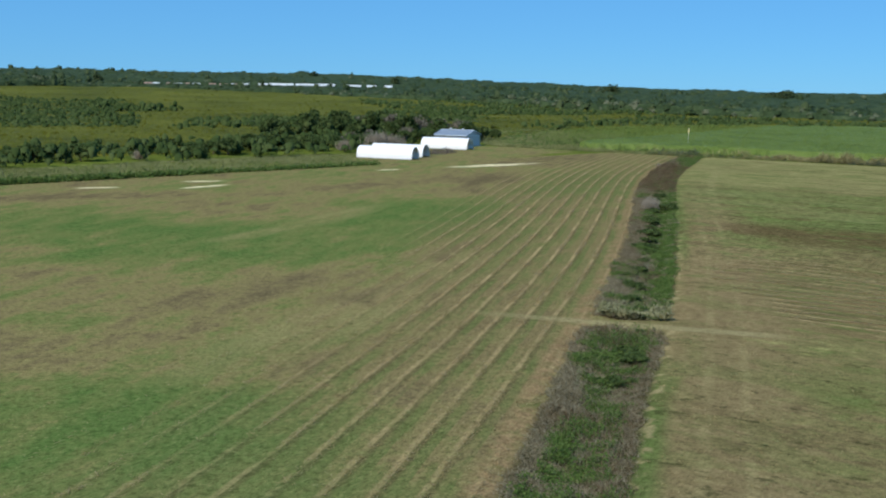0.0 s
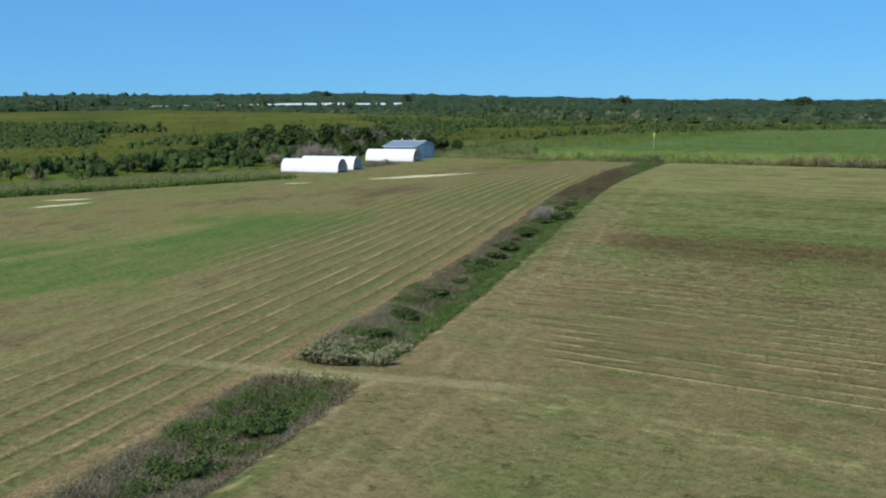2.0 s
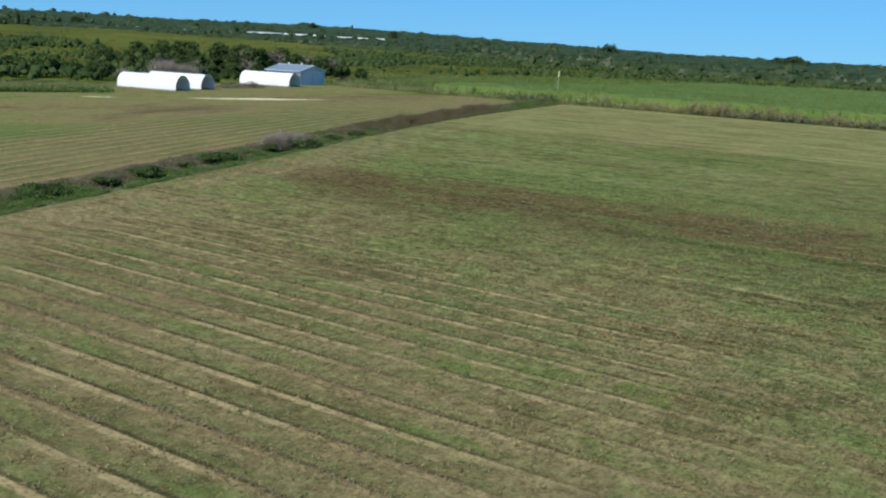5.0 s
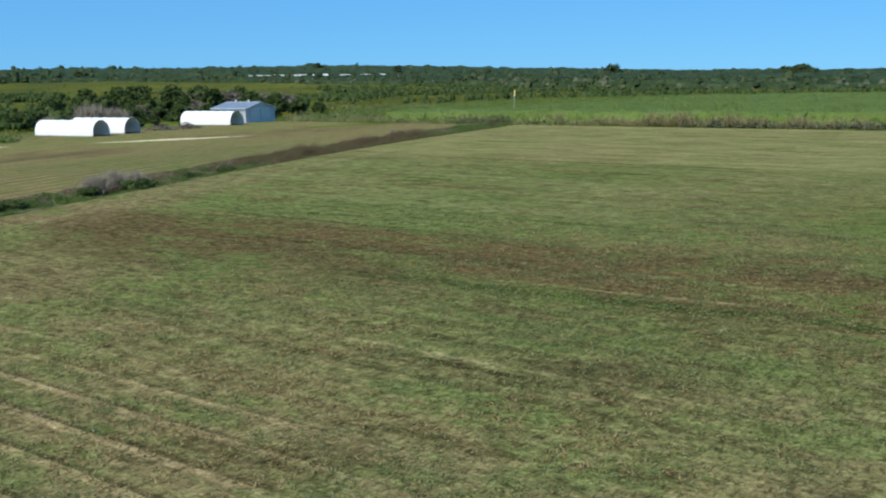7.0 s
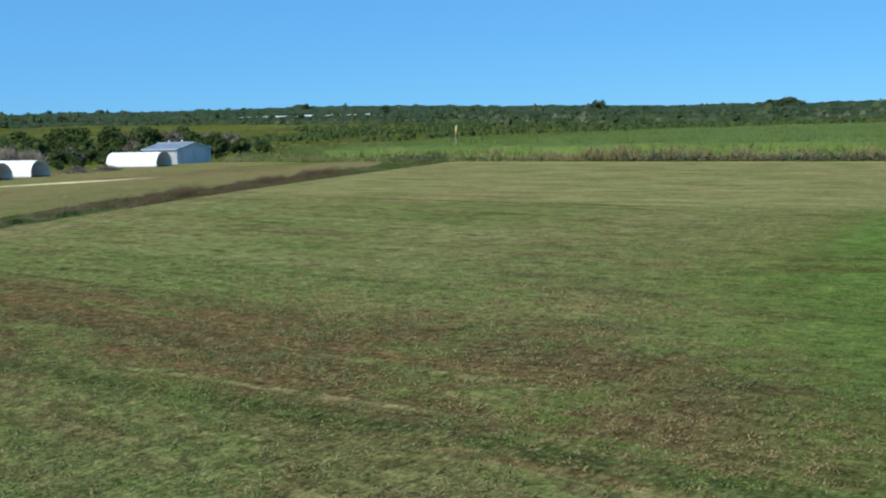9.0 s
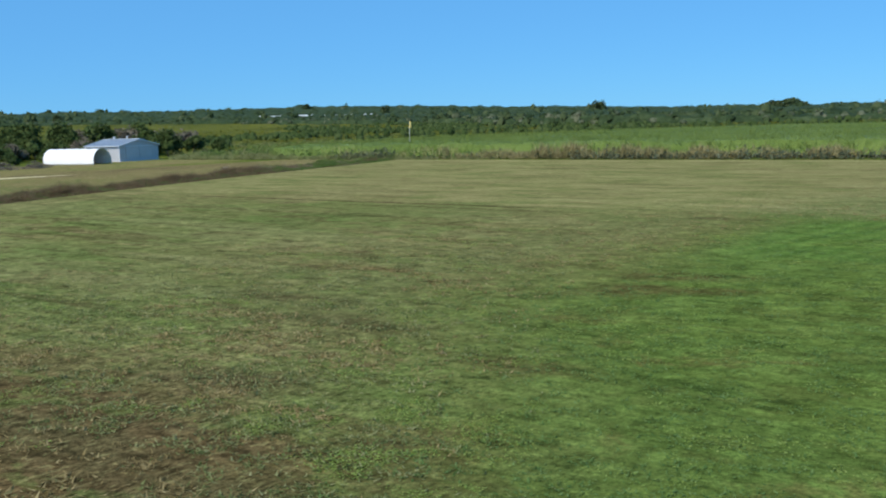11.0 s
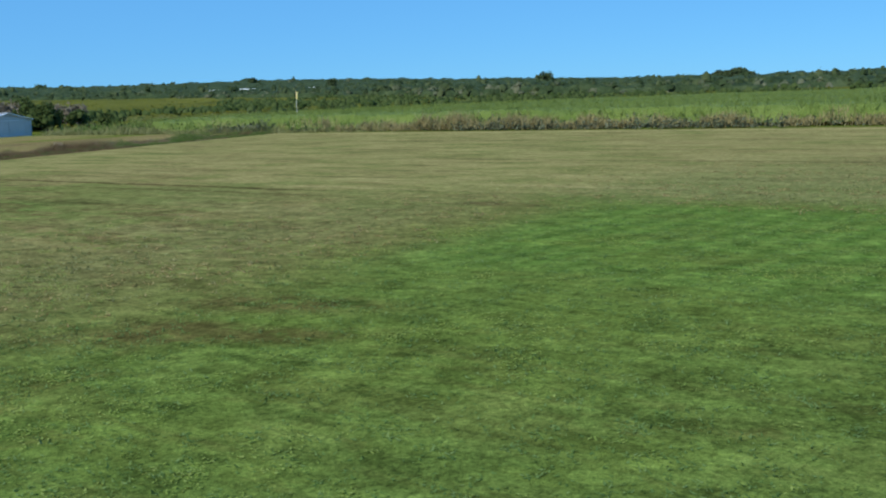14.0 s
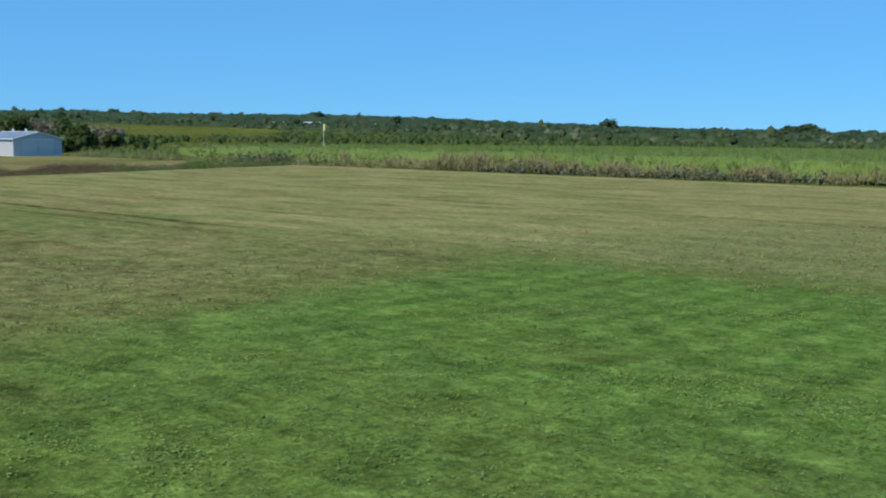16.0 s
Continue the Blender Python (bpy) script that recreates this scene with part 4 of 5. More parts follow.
def sugar_cane():
    """The cane: green blades over the whole stand, dry trash along the front."""
    far = [(40, 300), (62, 284), (82, 316), (112, 352), (146, 384), (190, 396), (244, 385), (300, 360), (420, 305), (620, 225)]
    fx, fy = np.array(far).T

    def keep(x, y):
        m = MX * x + MY * y
        edge = np.interp(x, fx, fy)
        side = smooth(60, 95, x + (y - 235) * -0.12 + 6 * (value_noise(x, y, 12, 4) - 0.5))
        near = np.clip(1.3 - (m - FIELD_END) / 260, 0.16, 1.0)
        return (m > FIELD_END + 4.5) * (y < edge) * side * near

    def tall(x, y):
        h = 2.75 + 0.5 * (value_noise(x, y, 7, 9) - 0.5)
        h *= smooth(FIELD_END + 2, FIELD_END + 9, MX * x + MY * y) * 0.25 + 0.75
        return h * (0.86 + 0.14 * smooth(70, 105, x)) * (1 - 0.22 * smooth(238, 300, MX * x + MY * y))

    # the closed mass of the stand, set out along its front
    gm, gd = np.meshgrid(FIELD_END + 5.5 + np.r_[0, np.cumsum(1.1 * 1.035 ** np.arange(62))], np.arange(-110, 330, 1.6), indexing="ij")
    gx, gy = MX * gm + DX * gd, MY * gm + DY * gd
    inside = (gy < np.interp(gx, fx, fy)) & (gx > 74 + 8 * value_noise(gx, gy, 9, 3))
    top = tall(gx, gy) * (0.74 + 0.16 * value_noise(gx, gy, 2.2, 10)) * smooth(FIELD_END + 4.5, FIELD_END + 8, gm)
    sheet("cane_stand", gx, gy, np.where(inside, top, -0.3), inside, M_CANETOP, "closed green mass of the standing sugar cane", "sugar cane")
    x, y = scatter(RNG, 150000, 40, 560, -60, 570, keep)
    h = tall(x, y) + RNG.normal(0, 0.14, len(x))
    per = 6
    base = np.repeat(lay(x, y), per, 0)
    hh = np.repeat(h, per)
    base[:, :2] += RNG.normal(0, 0.28, (len(base), 2))
    lift = RNG.uniform(0.45, 0.80, len(base))
    front = np.repeat(smooth(FIELD_END + 9, FIELD_END + 5, MX * x + MY * y), per)
    lift -= front * RNG.uniform(0.0, 0.34, len(base))
    root = base + np.stack([0 * hh, 0 * hh, hh * lift], 1)
    v, f = blades(RNG, root, hh * (1.06 - lift) * RNG.uniform(0.75, 1.15, len(hh)), np.full(len(hh), 0.13), 0.6)
    soup("sugar_cane", v, f, M_CANE, "dense stand of tall green sugar cane beyond the mown field", "sugar cane")
    # dry leaves and stalks along the front
    n = 26000
    d = RNG.uniform(-92, 330, n)
    mm = FIELD_END + 1.4 + RNG.gamma(2.4, 1.0, n)
    x, y = MX * mm / 0.9999 + DX * d, MY * mm + DY * d
    ok = RNG.random(n) < smooth(0.38, 0.62, 0.5 * value_noise(d, mm * 0.3, 9, 12) + 0.5 * value_noise(d, mm, 1.8, 13)) * smooth(100, 130, x) + 0.05
    x, y, d = x[ok], y[ok], d[ok]
    stand = np.repeat(0.6 + 1.1 * value_noise(d, d * 0, 2.2, 17), 3)
    b = np.repeat(lay(x, y), 3, 0)
    b[:, :2] += RNG.normal(0, 0.2, (len(b), 2))
    b[:, 2] += RNG.uniform(0, 1.0, len(b)) * stand
    v, f = blades(RNG, b, RNG.uniform(0.5, 1.15, len(b)) * stand, np.full(len(b), 0.12), 0.55)
    soup("cane_trash", v, f, M_TRASH, "dry brown cane leaves along the stand's edge", "dry leaves")
    # low green weeds at its foot
    n = 14000
    d = RNG.uniform(-92, 330, n)
    mm = FIELD_END + 0.4 + RNG.gamma(1.6, 1.2, n)
    x, y = MX * mm + DX * d, MY * mm + DY * d
    ok = RNG.random(n) < 0.04 + smooth(0.42, 0.66, value_noise(d, mm * 0.2, 9, 31)) * (0.30 + 0.10 * smooth(136, 152, x) + 0.25 * smooth(118, 106, x))
    x, y = x[ok], y[ok]
    c = np.repeat(lay(x, y), 4, 0) + RNG.normal(0, 0.25, (4 * len(x), 3))
    c[:, 2] = np.abs(c[:, 2] - 0.1) * 2.0 + 0.15
    v, f = cards(RNG, c, RNG.uniform(0.14, 0.36, len(c)), 0.3)
    soup("headland_weeds", v, f, M_EDGETREE, "dark green weeds at the foot of the cane", "weeds")


def tall_grass():
    """Rank grass between the lawn, the shed and the cane, and along the west edge of the lawn."""

    def keep(x, y):
        m = MX * x + MY * y
        east = (m > FIELD_END + 0.3) * (m < FIELD_END + 75) * smooth(54, 60, x) * smooth(120, 92, x)
        lb = -0.56 * x + 0.829 * y + 1.5 * (value_noise(x, y, 6, 2) - 0.5)
        west = (lb > 151.2) * (lb < 151.2 + 30 + 10 * (value_noise(x, y, 20, 8) - 0.5)) * smooth(22, 12, x)
        return np.clip(east + west, 0, 1) * (0.45 + 0.55 * value_noise(x, y, 5, 6))

    x, y = scatter(RNG, 300000, -130, 125, 70, 345, keep)
    tall = np.where(x > 40, (0.75 + 1.5 * value_noise(x, y, 5, 14) ** 2) * (1 + 0.35 * smooth(236, 262, MX * x + MY * y)), 0.32 + 0.75 * value_noise(x, y, 9, 15) ** 2)
    b = np.repeat(lay(x, y), 5, 0)
    b[:, :2] += RNG.normal(0, 0.3, (len(b), 2))
    v, f = blades(RNG, b, np.repeat(tall, 5) * RNG.uniform(0.5, 1.15, len(b)), RNG.uniform(0.06, 0.14, len(b)), 0.7)
    soup("long_grass", v, f, M_LONG, "rank unmown grass round the edges of the field", "long grass")
    xw, yw = scatter(RNG, 6500, 50, 125, 170, 330, lambda x, y: (MX * x + MY * y > FIELD_END + 0.6) * (MX * x + MY * y < FIELD_END + 70) * smooth(54, 62, x) * smooth(122, 96, x) * smooth(0.45, 0.62, 0.6 * value_noise(x, y, 7, 16) + 0.4 * value_noise(x, y, 2.2, 18)))
    c = np.repeat(lay(xw, yw), 5, 0) + RNG.normal(0, 0.35, (5 * len(xw), 3))
    c[:, 2] = np.abs(c[:, 2]) * 1.4 + 0.15 + np.repeat(0.9 * value_noise(xw, yw, 4, 19), 5)
    v, f = cards(RNG, c, RNG.uniform(0.15, 0.4, len(c)), 0.4)
    soup("rank_weeds", v, f, M_WEED, "rank green weeds between the shed and the cane", "weeds")
    lb0 = np.where(RNG.random(3400) < 0.55, RNG.uniform(-90, -12, 3400), RNG.uniform(-90, 20, 3400))
    x = lb0
    y = (151.2 + 0.56 * x) / 0.829 + RNG.normal(0.5, 0.7, len(x))
    c = np.repeat(lay(x, y), 7, 0) + RNG.normal(0, 0.36, (7 * len(x), 3))
    c[:, 2] = np.abs(c[:, 2]) + 0.1
    v, f = cards(RNG, c, RNG.uniform(0.15, 0.36, len(c)), 0.2)
    soup("edge_weeds", v, f, M_WEED, "dark weeds along the lawn's unmown edge", "weeds")


def ditch_plants():
    """Weeds that choke the ditch: lush leaves, grey dry stalks and dead brown thatch by stretches."""
    n = 110000
    v = RNG.uniform(8, 246, n)
    wide = 2.35 + 0.5 * (value_noise(v, v * 0, 5, 41) - 0.5) + 0.55 * (value_noise(v, v * 0 + 9, 1.3, 40) - 0.5) + 0.25 * smooth(30, 55, v) + 0.3 * smooth(90, 170, v)
    a = RNG.uniform(-1, 1, n) * wide
    gap = np.abs(v - 63.2 - 0.12 * a) > 1.45 + 0.5 * RNG.random(n)
    v, a, wide = v[gap], a[gap], wide[gap]
    x, y = from_uv(a - 0.45 * smooth(28, 50, v), v)
    patch = 0.55 * value_noise(v, a * 1.6, 4.0, 42) + 0.45 * value_noise(v, a, 1.1, 44)
    r = a / wide
    broad = value_noise(v, a * 2.0, 5.5, 45)
    brown = np.maximum(smooth(146, 166, v + 22 * (patch - 0.5)), 0.5 * smooth(0.62, 0.8, value_noise(v, a, 7, 47))) * smooth(217, 206, v)
    near = smooth(64, 62, v)
    # before the crossing dead stuff lines both banks; past it the western bank is grey and brown
    brown = np.maximum(brown, near * smooth(0.25, 0.6, r + 0.5 * (broad - 0.5)) * 0.4)
    brown = np.maximum(brown, (1 - near) * smooth(80, 92, v) * smooth(-0.1, -0.6, r + 0.9 * (broad - 0.55)) * 0.45)
    lean = np.where(v < 63, 0.16 - 0.55 * (r - 0.05) ** 2, np.where(v < 106, 0.04 + 0.30 * r, 0.0 + 0.18 * r))
    green_odds = (1 - 0.9 * brown) * smooth(0.36, 0.62, 0.6 * patch + 0.4 * broad + lean) * (1 - 0.75 * np.exp(-(((v - 66.3) / 1.4) ** 2)))
    knot = smooth(0.34, 0.52, 0.6 * value_noise(v, a, 0.9, 49) + 0.4 * value_noise(v, a, 0.35, 46))
    roll = RNG.random(len(v))
    is_green = roll < knot * green_odds * (0.95 - 0.45 * (v > 228))
    is_brown = ~is_green & (RNG.random(len(v)) < brown)
    is_dry = ~is_green & ~is_brown & (v < 232)
    clumpy = 0.10 + 0.75 * value_noise(v, a, 1.5, 43) ** 1.5 + 0.55 * value_noise(v, a * 0.5, 6.0, 48)
    hump = (0.66 + 0.85 * smooth(150, 170, v)) * np.clip(1 - (a / wide) ** 2, 0.22, 1) * clumpy * np.where((v > 70) & (v < 150), 1 - 0.45 * smooth(0.2, 0.8, r), 1.0)
    for ok, name, mat, tall, per, label in (
        (is_green, "ditch_weeds", M_WEED, 1.0, 6, "lush green weeds choking the ditch"),
        (is_dry, "dry_weeds", M_DRYWEED, 0.95, 5, "grey dry weed stalks in the ditch"),
        (is_brown, "dead_thatch", M_DEAD, 1.0, 4, "dead brown thatch heaped along the ditch"),
    ):
        b = np.repeat(lay(x[ok], y[ok]), per, 0)
        h = np.repeat(hump[ok], per) * tall
        b[:, :2] += RNG.normal(0, 0.16, (len(b), 2))
        if mat is M_WEED:
            b[:, 2] += h * RNG.uniform(0.35, 1.15, len(b)) + 0.1
            vv, f = cards(RNG, b, RNG.uniform(0.04, 0.10, len(b)), 0.5)
        else:
            b[:, 2] += h * RNG.uniform(0.0, 0.6, len(b))
            vv, f = blades(RNG, b, h * RNG.uniform(0.4, 0.9, len(b)) + 0.15, RNG.uniform(0.02, 0.07, len(b)), 1.7)
        soup(name, vv, f, mat, label, "weeds")


def pale_weeds():
    """A patch of pale, drying leaves where the ditch starts again past the crossing."""
    n = 2600
    v, a = 64.6 + RNG.gamma(2.0, 0.7, n), RNG.uniform(-2.5, 2.4, n)
    ok = RNG.random(n) < smooth(0.3, 0.6, value_noise(v, a, 0.7, 91))
    x, y = from_uv(a[ok], v[ok])
    b = np.repeat(lay(x, y), 4, 0)
    b[:, :2] += RNG.normal(0, 0.12, (len(b), 2))
    b[:, 2] += RNG.uniform(0.15, 0.6, len(b))
    vv, f = cards(RNG, b, RNG.uniform(0.08, 0.2, len(b)), 0.6, 2.4)
    soup("pale_weeds", vv, f, M_PALE, "pale drying leaves at the ditch's crossing", "weeds")


def cut_rows():
    """Swaths of cut straw that the mower left, on both sides of the ditch."""
    pts = []
    for k in range(13):
        a0 = -5.35 - 1.9 * (k - 1)
        n = int(3600 - 130 * k)
        v = RNG.uniform(12, 238, n * 2)
        a = a0 + 0.35 * (value_noise(v, v * 0 + k, 14, 50) - 0.5) + RNG.normal(0, 0.13, len(v))
        ok = RNG.random(len(v)) < smooth(0.28, 0.6, value_noise(v, v * 0 + 3 * k, 4, 51)) * smooth(14, 6, k) * smooth(240, 90, v) * (0.4 + 0.6 * smooth(34, 80, v)) + 0.04
        pts.append(from_uv(a[ok], v[ok]))
    for k in range(16):
        m0 = 68.35 + 1.61 * k
        s = RNG.uniform(0, 44, 3400)
        d = s - 9.5 - 0.85 * min(m0 - 68.35, 14)
        m = m0 + 0.22 * (value_noise(d, d * 0 + k, 6, 52) - 0.5) + RNG.normal(0, 0.13, len(d)) - 1.2 * smooth(6, 0, s)
        ok = RNG.random(len(d)) < (smooth(0.36, 0.62, value_noise(d, d * 0 + 5 * k, 5, 53)) * 0.85 + 0.04) * smooth(32, 18, s) * smooth(96, 84, m0)
        x, y = MX * m + DX * d, MY * m + DY * d
        q, _ = uv(x, y)
        ok &= q > 5
        pts.append((x[ok], y[ok]))
    x, y = np.concatenate([p[0] for p in pts]), np.concatenate([p[1] for p in pts])
    b = np.repeat(lay(x, y), 4, 0)
    b[:, :2] += RNG.normal(0, 0.10, (len(b), 2))
    b[:, 2] += RNG.uniform(0.0, 0.06, len(b))
    v, f = blades(RNG, b, RNG.uniform(0.06, 0.18, len(b)), RNG.uniform(0.015, 0.045, len(b)), 4.0)
    soup("cut_straw", v, f, M_CUT, "rows of dry cut straw lying on the mown field", "straw")


def lawn_detail():
    """Blades and clover where the flight passes low."""
    line = np.array([(4, 30), (30, 44), (57, 52), (75, 66), (92, 76), (105, 84), (118, 92), (126, 97)], float)

    def off_line(x, y):
        yy = np.interp(x, line[:, 0], line[:, 1])
        return (y - yy) * 0.85

    def keep(x, y):
        q = off_line(x, y)
        return smooth(-13, -8, q) * smooth(34, 4, q) * (0.10 + 0.90 * smooth(0.35, 0.65, value_noise(x, y, 0.6, 61))) * (0.15 + 0.85 * smooth(38, 55, x)) * (1 - 0.6 * smooth(92, 106, x)) * (0.45 + 0.55 * smooth(78, 92, MX * x + MY * y)) * (1 - 0.7 * np.exp(-(((MX * x + MY * y - 108.9 - 0.08 * (DX * x + DY * y - 7)) / 0.8) ** 2))) * (np.abs(uv(x, y)[0]) > 2.6)

    x, y = scatter(RNG, 700000, 2, 150, 20, 135, keep)
    m, d = MX * x + MY * y, DX * x + DY * y
    edge = d - 0.6 * np.maximum(134 - m, 0) + 4 * (value_noise(x, y, 7, 60) - 0.5)
    lush = RNG.random(len(x)) < smooth(9, 17, edge) * smooth(164, 161, m)
    tan = ~lush & (RNG.random(len(x)) < 0.06 + 0.8 * smooth(0.50, 0.62, 0.7 * value_noise(0.4 * d, m, 2.2, 62) + 0.3 * value_noise(x, y, 0.5, 64)))
    for ok, name, mat, lo, hi, label in (
        (~lush & ~tan, "mown_grass", M_TUFT, 0.05, 0.14, "short yellow-green mown grass tufts"),
        (tan, "dry_grass", M_DRYTUFT, 0.06, 0.17, "short dry straw-coloured grass tufts"),
        (lush, "lush_grass", M_LUSH, 0.03, 0.10, "lush green grass tufts"),
    ):
        b = np.repeat(lay(x[ok], y[ok]), 5, 0)
        b[:, :2] += RNG.normal(0, 0.09, (len(b), 2))
        b[:, 2] += RNG.uniform(0.004, 0.022, len(b))
        v, f = blades(RNG, b, RNG.uniform(lo, hi, len(b)), RNG.uniform(0.026, 0.064, len(b)), 2.6)
        soup(name, v, f, mat, label, "grass")

    beds = ((103.3, 88.1), (102, 86), (105.5, 81), (107.4, 82), (104.4, 80), (110, 88), (109, 101), (112.6, 104), (111.8, 95.5), (114, 88.3), (115.8, 88.4), (111, 89.5), (121.4, 92.4), (119.7, 93.6), (124, 100), (88.4, 72.3), (90.2, 71), (95.3, 75), (60, 56.3), (65, 53.9), (79.8, 75.4), (117, 100), (98, 76.5))

    def patchy(x, y):
        q = off_line(x, y)
        bed = sum(np.exp(-((DX * (x - bx) + DY * (y - by)) / 2.1) ** 2 - ((MX * (x - bx) + MY * (y - by)) / 1.0) ** 2) for bx, by in beds)
        fleck = 0.6 * value_noise(x, y, 1.3, 66) + 0.4 * value_noise(x, y, 0.5, 63)
        return smooth(-12, -7, q) * smooth(40, 12, q) * smooth(45, 60, x) * np.clip(bed * (0.75 - 0.4 * smooth(98, 108, x)) * smooth(0.42, 0.62, fleck) + (0.10 * smooth(70, 95, x) * (1 - 0.6 * smooth(102, 110, x)) + 0.14 * smooth(84, 90, x) * smooth(104, 96, x)) * smooth(0.58, 0.70, fleck), 0, 1)

    x, y = scatter(RNG, 420000, 50, 135, 45, 112, patchy)
    c = np.repeat(lay(x, y), 9, 0)
    c[:, :2] += RNG.normal(0, 0.11, (len(c), 2))
    c[:, 2] += RNG.uniform(0.005, 0.035, len(c))
    v, f = cards(RNG, c, RNG.uniform(0.022, 0.050, len(c)), 3.2, 1.7)
    soup("clover", v, f, M_CLOVER, "patches of bright green clover leaves in the grass", "clover")


# ---- shrubs and trees ----
def shrub(name, seed, radius, height, per, leaf, material, bark, label, category, group, bare=False):
    """A shrub or tree: stems that fork from the base, and a crown of leaf clumps or twigs."""
    rng = np.random.default_rng(seed)
    ob = thing(name, pose(0, 0, 0), label, category, group)
    bm = bmesh.new()
    stems = 5 if height < 4 else 3
    tube(bm, [(0, 0, -0.2), (0.03 * radius, 0, height * 0.2), (0, 0.03 * radius, height * 0.42)], [height * 0.035, height * 0.028, height * 0.018], 7)
    for k in range(stems):
        a = 2 * math.pi * (k + rng.uniform(-0.3, 0.3)) / stems
        r = radius * rng.uniform(0.4, 0.7)
        h0 = height * rng.uniform(0.08, 0.3)
        tube(bm, [(0, 0, h0), (0.45 * r * math.cos(a), 0.45 * r * math.sin(a), h0 + 0.25 * height), (r * math.cos(a), r * math.sin(a), height * rng.uniform(0.55, 0.8))], [height * 0.022, height * 0.016, height * 0.006], 6)
    part("trunk", bm, bark, ob)
    base = np.zeros((1, 3))
    base[0, 2] = height * 0.12
    if bare:
        n = per * 3
        root = rng.normal(size=(n, 3)) * [radius * 0.4, radius * 0.4, height * 0.12]
        root[:, 2] = np.abs(root[:, 2]) + height * rng.uniform(0.1, 0.6, n)
        v, f = blades(rng, root, rng.uniform(0.25, 0.5, n) * height, np.full(n, leaf * 0.35), 0.6)
    else:
        (v, f), inner = crowns(rng, base, np.array([radius * 1.15]), np.array([height * 0.9]), per, np.array([leaf]), 12 if height > 4 else 8, 0.35, 0.70)
        soup("inner_foliage", *inner, material, "", "", parent=ob)
    soup("crown", v, f, material, "", "", parent=ob)
    return ob


def place(kinds, spots, rng):
    """The first of each kind goes to a spot of its own, copies of them to the rest."""
    spots = list(spots)
    for k, ob in enumerate(kinds):
        x, y, s = spots[k]
        ob.matrix_world = pose(x, y, float(ground_z(x, y)), 0, 0, rng.uniform(0, 360)) @ Matrix.Scale(s, 4)
    for k, (x, y, s) in enumerate(spots[len(kinds):]):
        copy_thing(kinds[k % len(kinds)], pose(x, y, float(ground_z(x, y)), 0, 0, rng.uniform(0, 360)) @ Matrix.Scale(s / kinds[k % len(kinds)].scale[0], 4))


